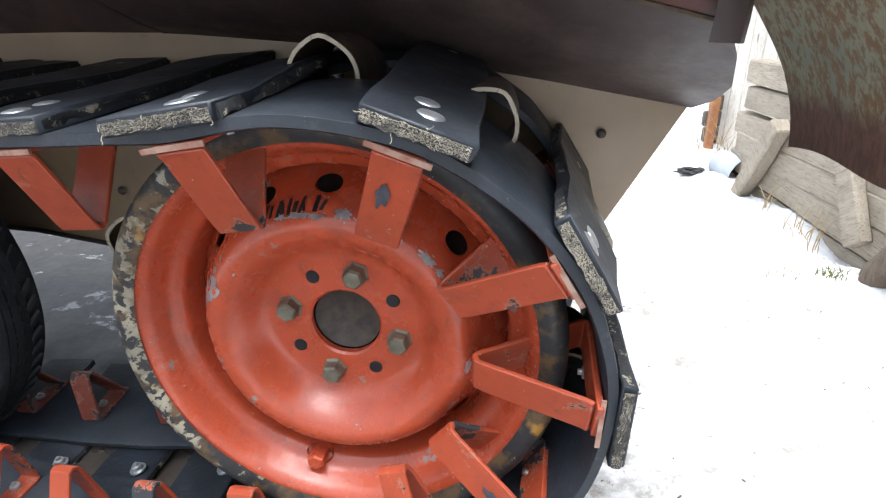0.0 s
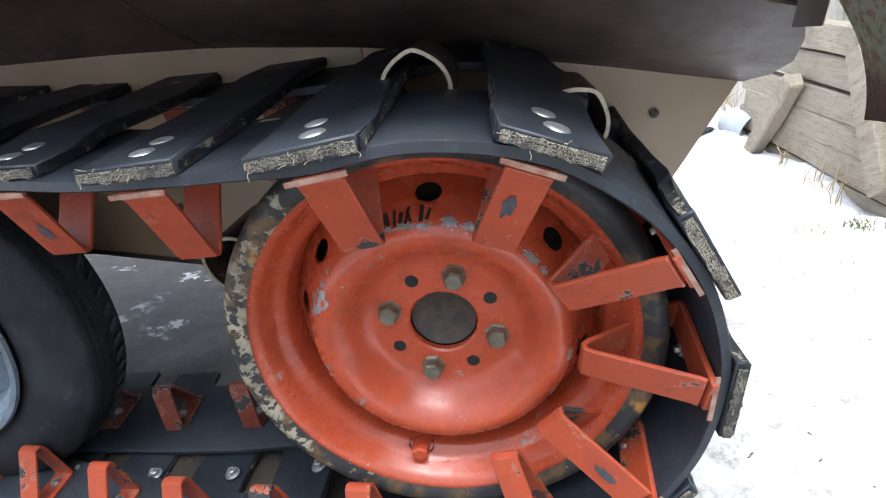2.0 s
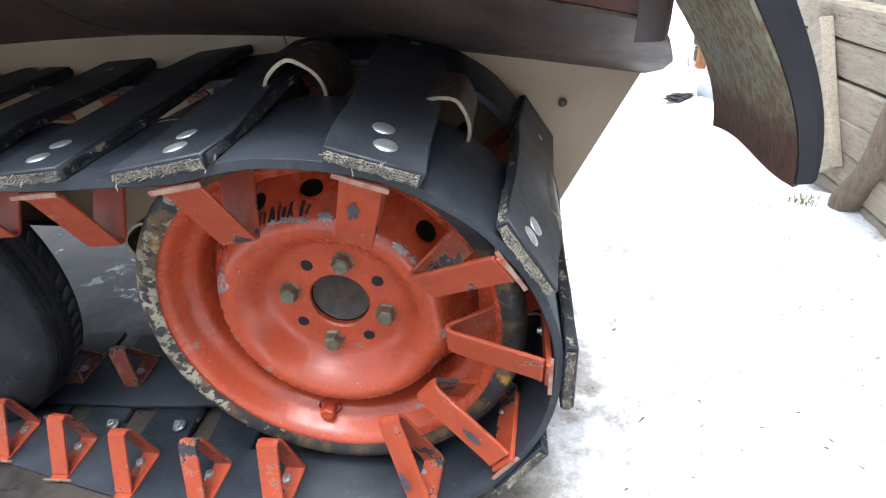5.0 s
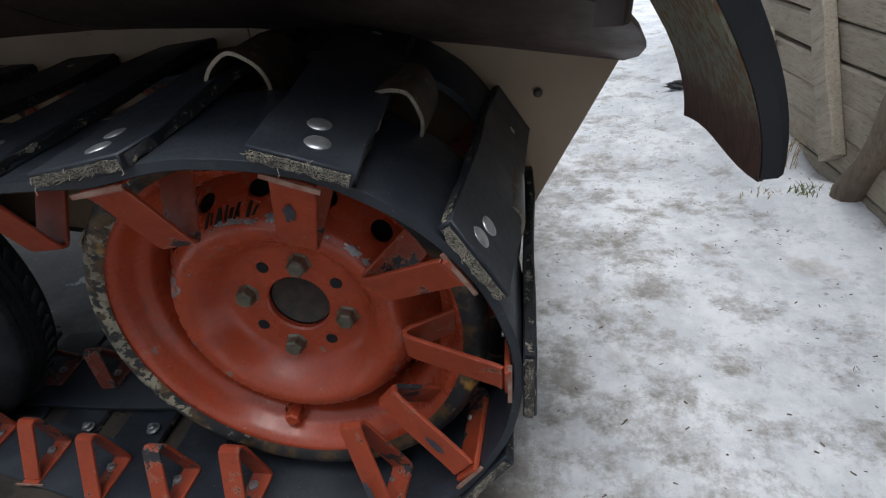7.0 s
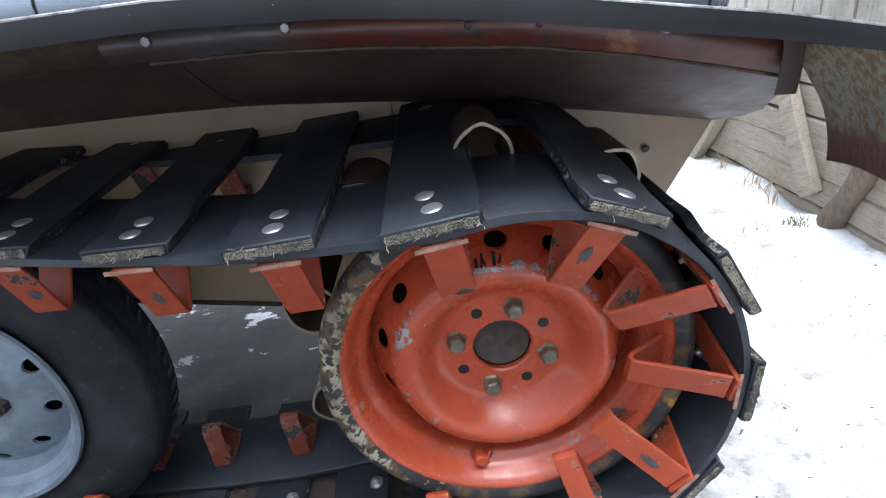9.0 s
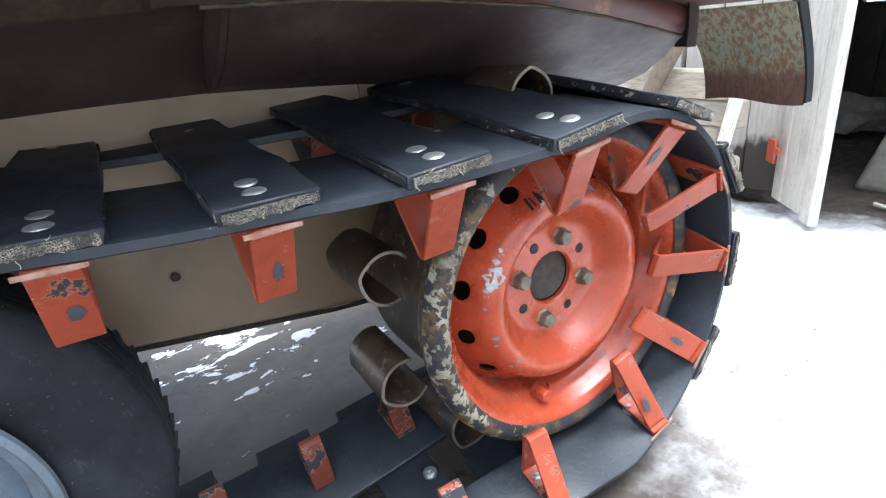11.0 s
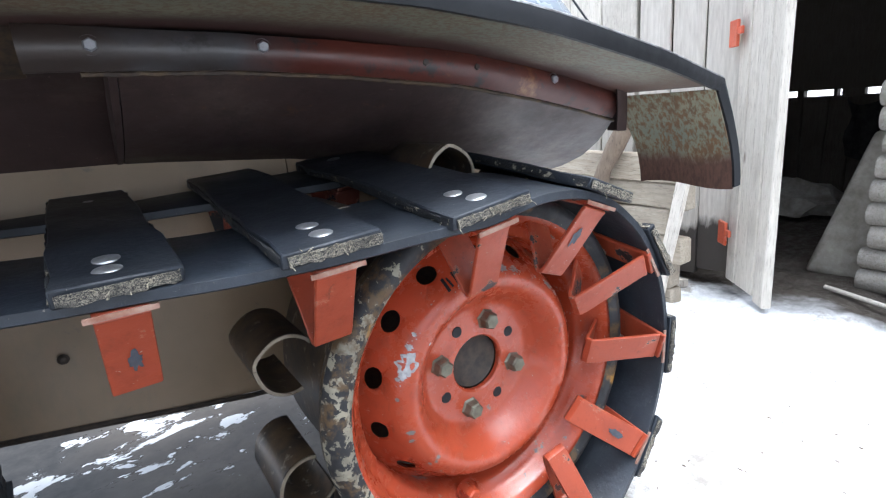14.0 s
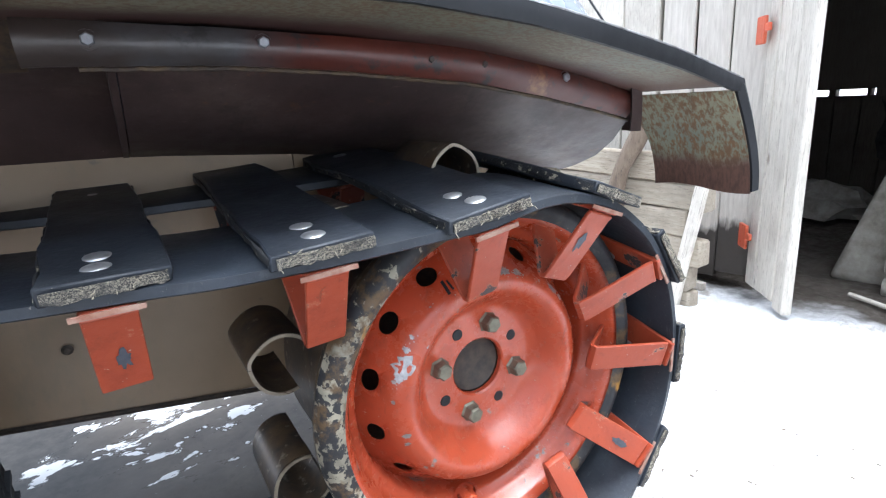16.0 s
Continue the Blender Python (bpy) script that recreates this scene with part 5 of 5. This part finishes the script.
def build_barn():
    top = thing("barn", (2.2, 0.2, 0.0), "old timber barn with log corner and dark open doorway", "barn")
    random.seed(31)

    def leaf(a, b, count, height, material, parent, seed, low=0.0):
        d = (b - a).normalized()
        yaw = math.atan2(-d.x, d.y)
        width = (b - a).length / count
        meshes = [board_mesh("plank", height, width * 0.955, 0.022, material, "Z", seed + k) for k in range(3)]
        for k in range(count):
            p = a + d * width * (k + 0.5)
            place("plank", meshes[k % 3], parent, Matrix.Translation(p + Vector((random.uniform(-0.004, 0.004), 0, low + random.uniform(-0.01, 0.01)))) @ Matrix.Rotation(yaw, 4, "Z"))
        return d, yaw

    door = thing("plank_door", (1.2, 0.35, 0.0), "open barn door of pale weathered vertical planks", "door")
    a, b = Vector((1.115, 0.315, 0)), Vector((0.985, 0.155, 0))
    d, yaw = leaf(a, b, 4, 1.9, PLANK, door, 50, 0.02)
    hinge_mat = orange_paint("orange_hinge_paint", 0.7, (0.6, 0.11, 0.05))
    for z in (0.165, 0.675):
        bm = bmesh.new()
        quad_box(bm, (-0.004, -0.022, -0.032), (0.004, 0.022, 0.032))
        quad_box(bm, (-0.004, 0.022, -0.004), (0.004, 0.045, 0.014))
        bevelled(bm, 0.002, 1)
        part("hinge", bm, hinge_mat, door, "orange painted hinge plate", Matrix.Translation(a + Vector((-0.035, 0.01, z))) @ Matrix.Rotation(yaw, 4, "Z"))
    shut = thing("shut_door_leaf", (1.31, 0.6, 0.0), "grey plank door leaf with a dark damp foot", "door")
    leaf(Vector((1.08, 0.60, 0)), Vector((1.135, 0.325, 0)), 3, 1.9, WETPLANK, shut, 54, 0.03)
    bm = bmesh.new()
    quad_box(bm, (1.03, 0.40, 0.0), (1.05, 0.70, 0.02))
    part("sill", bm, PLANK, top, "pale wooden sill")
    leaf(Vector((1.09, 2.4, 0)), Vector((1.09, 0.61, 0)), 14, 2.2, PLANK, top, 60)
    # leaning lath at the end of the fence
    place("leaning_lath", board_mesh("leaning_lath", 0.5, 0.03, 0.016, PLANK, "Z", 66), top, Matrix.Translation((0.884, 0.388, -0.01)) @ Matrix.Rotation(radians(10.7), 4, "X"), "pale lath leaning on the wall")
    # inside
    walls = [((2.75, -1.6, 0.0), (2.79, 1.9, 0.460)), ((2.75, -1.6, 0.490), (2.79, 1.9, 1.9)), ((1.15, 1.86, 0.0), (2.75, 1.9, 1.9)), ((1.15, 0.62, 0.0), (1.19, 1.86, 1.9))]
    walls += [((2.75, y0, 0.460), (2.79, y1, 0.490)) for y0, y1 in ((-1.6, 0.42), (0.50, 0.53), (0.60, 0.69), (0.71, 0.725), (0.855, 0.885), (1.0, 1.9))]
    # two unseen walls, added to keep daylight out of the barn
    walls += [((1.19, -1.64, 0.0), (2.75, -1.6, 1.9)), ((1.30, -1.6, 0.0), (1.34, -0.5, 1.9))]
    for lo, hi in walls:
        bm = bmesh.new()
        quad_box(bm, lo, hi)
        part("inner_wall", bm, OLD, top, "dark plank barn wall, the unseen ones added to block light")
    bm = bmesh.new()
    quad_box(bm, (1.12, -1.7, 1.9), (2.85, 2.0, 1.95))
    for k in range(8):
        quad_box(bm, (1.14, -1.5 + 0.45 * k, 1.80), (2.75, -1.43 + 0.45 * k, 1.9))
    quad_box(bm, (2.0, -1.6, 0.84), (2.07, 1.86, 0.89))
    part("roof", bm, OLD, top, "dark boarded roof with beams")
    # boards of the back wall, and pale battens under the roof
    random.seed(35)
    planks = [board_mesh("back_plank", 0.455, 0.098, 0.014, OLD, "Z", 120 + k) for k in range(3)]
    for k in range(15):
        place("back_plank", planks[k % 3], top, Matrix.Translation((2.738 + random.uniform(-0.006, 0.006), -0.05 + 0.105 * k, random.uniform(-0.004, 0.004))) @ Matrix.Rotation(radians(random.uniform(-0.8, 0.8)), 4, "X"))
    batten = board_mesh("roof_batten", 3.2, 0.05, 0.016, LOG, "Y", 131)
    for k in range(9):
        place("roof_batten", batten, top, Matrix.Translation((1.35 + 0.15 * k, -1.4, 1.785)) @ Matrix.Rotation(radians(90), 4, "Y"))
    bm = bmesh.new()
    rows = [[Vector((2.70 + 0.02 * math.sin(7 * u + 3 * f), 0.50 + 0.14 * u + 0.012 * math.sin(9 * f + 2 * u), 0.445 - 0.26 * f - 0.03 * math.sin(3 * u))) for u in np.linspace(0, 1, 9)] for f in np.linspace(0, 1, 8)]
    sheet(bm, rows, 0.012, (1, 0, 0))
    coat = part("hanging_cloth", bm, RAG, None, "dark work coat hanging on the barn back wall")
    tagged(coat, "", "cloth")
    # log corner
    random.seed(33)
    for k in range(30):
        r = 0.031 + random.uniform(-0.004, 0.003)
        z = 0.03 + 0.0595 * k
        bm = bmesh.new()
        e = random.uniform(-0.015, 0.02)
        tube(bm, [Vector((1.32, 0.075 + e, z)), Vector((1.32, 0.067 + e, z)), Vector((1.32, -0.25, z)), Vector((1.32, -0.5, z))], [r * 0.9, r, r * 1.03, r], 12)
        part("log", bm, LOG, top)
        bm = bmesh.new()
        e = random.uniform(-0.02, 0.02)
        tube(bm, [Vector((1.25 + e, -0.085, z + 0.03)), Vector((1.258 + e, -0.085, z + 0.03)), Vector((1.36, -0.085, z + 0.03))], [r * 0.88, r, r], 12)
        part("log", bm, LOG, top)
    # things inside the doorway
    # a pale mottled trunk, simplified to a tapered slab
    slab = thing("leaning_log", (1.42, 0.145, 0.0), "pale mottled log leaning inside the doorway, built as a slab", "slab")
    bm = bmesh.new()
    quad_box(bm, (-0.035, -0.10, 0.0), (0.035, 0.10, 0.42))
    for v in bm.verts:
        if v.co.z > 0.3:
            v.co.y = v.co.y * 0.35 - 0.05
    bevelled(bm, 0.025, 3)
    part("slab_block", bm, MOTTLED, slab, "", Matrix.Translation((1.42, 0.145, -0.01)) @ Matrix.Rotation(radians(8), 4, "Y"))
    bm = bmesh.new()
    bmesh.ops.create_icosphere(bm, subdivisions=3, radius=1.0)
    for v in bm.verts:
        f = 1 + 0.35 * noise.fractal(v.co * 2.0, 0.9, 2.0, 3)
        v.co = Vector((v.co.x * 0.16 * f, v.co.y * 0.2 * f, max(v.co.z * 0.1 * f, -0.02)))
    sack = part("pale_sack", bm, MOTTLED, None, "crumpled pale sack on the barn floor", Matrix.Translation((2.15, 0.62, 0.04)))
    tagged(sack, "", "sack")
    pole = thing("pole", (1.3, 0.1, 0.0), "thin pale pole lying before the barn", "pole")
    bm = bmesh.new()
    tube(bm, [Vector((1.22, 0.12, 0.022)), Vector((1.17, -0.03, 0.02)), Vector((1.12, -0.22, 0.02))], 0.006, 8)
    part("shaft", bm, PLANK, pole)


build_barn()


# ---------------------------------------------------------------- small things in the yard
def ground_level(x, y):
    snow = min(max((x - 0.2) / 0.3, 0), 1)
    bank = math.exp(-(((x - 0.88) / 0.14) ** 2)) * min(max((y - 0.45) / 0.25, 0), 1) * (y < 2.0)
    return 0.012 * snow * noise.fractal(Vector((x * 5, y * 5, 0)), 0.8, 2.1, 5) + bank * (0.035 + 0.03 * noise.noise(Vector((x * 4, y * 6, 8))))


def build_yard():
    bucket = thing("bucket", (0.88, 1.62, 0.0), "pale grey plastic bucket lying on its side in snow", "bucket")
    m = Matrix.Translation((0.885, 1.50, 0.058)) @ Matrix.Rotation(radians(28), 4, "Z") @ Matrix.Rotation(radians(12), 4, "X")
    bm = bmesh.new()
    lathe(bm, [(0.053, -0.052), (0.056, -0.054), (0.057, -0.05), (0.0545, -0.047), (0.043, 0.05), (0.0001, 0.05), (0.0001, 0.047), (0.041, 0.047), (0.052, -0.049)], 40)
    part("shell", bm, PLASTIC, bucket, "", m)
    bm = bmesh.new()
    tube(bm, [Vector((0.056 * math.cos(a), -0.052 - 0.03 * math.sin(a), -0.045 * math.sin(a))) for a in np.linspace(0, math.pi, 14)], 0.0015, 6)
    part("bail_handle", bm, RIVET, bucket, "thin wire handle", m)
    rag = thing("black_rag", (0.79, 1.63, 0.0), "crumpled black rag lying on the snow", "rag")
    random.seed(71)
    bm = bmesh.new()
    bmesh.ops.create_icosphere(bm, subdivisions=4, radius=1.0)
    for v in bm.verts:
        f = 1 + 0.6 * noise.fractal(v.co * 2.3, 0.8, 2.2, 4)
        v.co = Vector((v.co.x * 0.045 * f, v.co.y * 0.028 * f, max(v.co.z * 0.014 * f, -0.006)))
    part("cloth", bm, RAG, rag, "", Matrix.Translation((0.785, 1.56, ground_level(0.785, 1.56) + 0.006)))
    # green grass tuft and dead stalks
    def blades(name, x, y, count, tall, spread, material, label, category, seed, kind=""):
        random.seed(seed)
        bm = bmesh.new()
        for k in range(count):
            bx, by = random.gauss(0, spread * 0.35), random.gauss(0, spread * 0.25)
            lean = Vector((random.uniform(-1, 1), random.uniform(-1, 1), 0)) * random.uniform(0.2, 0.9)
            h = tall * random.uniform(0.45, 1.0)
            pts = [Vector((bx, by, 0)) + Vector((lean.x * h * f * f, lean.y * h * f * f, h * f * (1 - 0.25 * f * lean.length))) for f in (0, 0.33, 0.66, 1.0)]
            tube(bm, pts, [0.0011, 0.001, 0.0008, 0.0003], 4)
        ob = part(name, bm, material, None, label, Matrix.Translation((x, y, ground_level(x, y) - 0.004)))
        tagged(ob, "", category, "", kind)

    blades("grass_tuft", 0.81, 0.69, 46, 0.022, 0.045, GRASS, "small green and straw grass tuft in the snow", "grass", 81)
    blades("grass_tuft", 0.755, 0.715, 26, 0.016, 0.06, STRAW, "flattened straw grass in the snow", "grass", 82)
    for n, (x, y, h) in enumerate(((0.85, 0.95, 0.13), (0.855, 0.90, 0.1), (0.85, 0.845, 0.12), (0.85, 1.12, 0.1), (0.86, 1.3, 0.1), (0.95, 1.7, 0.16), (0.9, 1.85, 0.2), (0.99, 1.9, 0.22))):
        blades("dead_stalk", x, y, 7, h, 0.03, STRAW, "dry bent straw stalks against the fence", "plant", 90 + n, "stuff")
    # far end of the yard
    heap = thing("timber_stack", (1.15, 2.6, 0.0), "dark heap of old planks and a rusty brown post", "timber")
    random.seed(99)
    for k in range(3):
        bm = bmesh.new()
        quad_box(bm, (1.02 + random.uniform(-0.02, 0.02), 2.2, 0.005 + 0.072 * k), (2.0, 2.24 + random.uniform(-0.01, 0.01), 0.072 + 0.072 * k))
        bevelled(bm, 0.006, 1)
        part("board", bm, OLD, heap, "dark old board")
    bm = bmesh.new()
    quad_box(bm, (1.0, 2.10, -0.02), (1.035, 2.14, 0.22))
    bevelled(bm, 0.006, 1)
    part("post", bm, make_plain("orange_brown_wood", (0.42, 0.19, 0.08), (0.25, 0.11, 0.05), 30, 0.8), heap, "orange brown post")
    # litter on the snow
    random.seed(120)
    bm = bmesh.new()
    for k in range(420):
        x, y = random.uniform(0.25, 0.86), random.uniform(-0.25, 1.7)
        z = ground_level(x, y) + 0.001
        a, ln = random.uniform(0, math.pi), random.uniform(0.002, 0.007)
        d = Vector((math.cos(a), math.sin(a), random.uniform(-0.1, 0.3))) * ln
        tube(bm, [Vector((x, y, z)), Vector((x, y, z)) + d], random.uniform(0.0004, 0.0011), 4)
    ob = part("straw_litter", bm, STRAWDARK, None, "bits of straw and bark strewn on the snow")
    tagged(ob, "", "litter", "", "stuff")


build_yard()
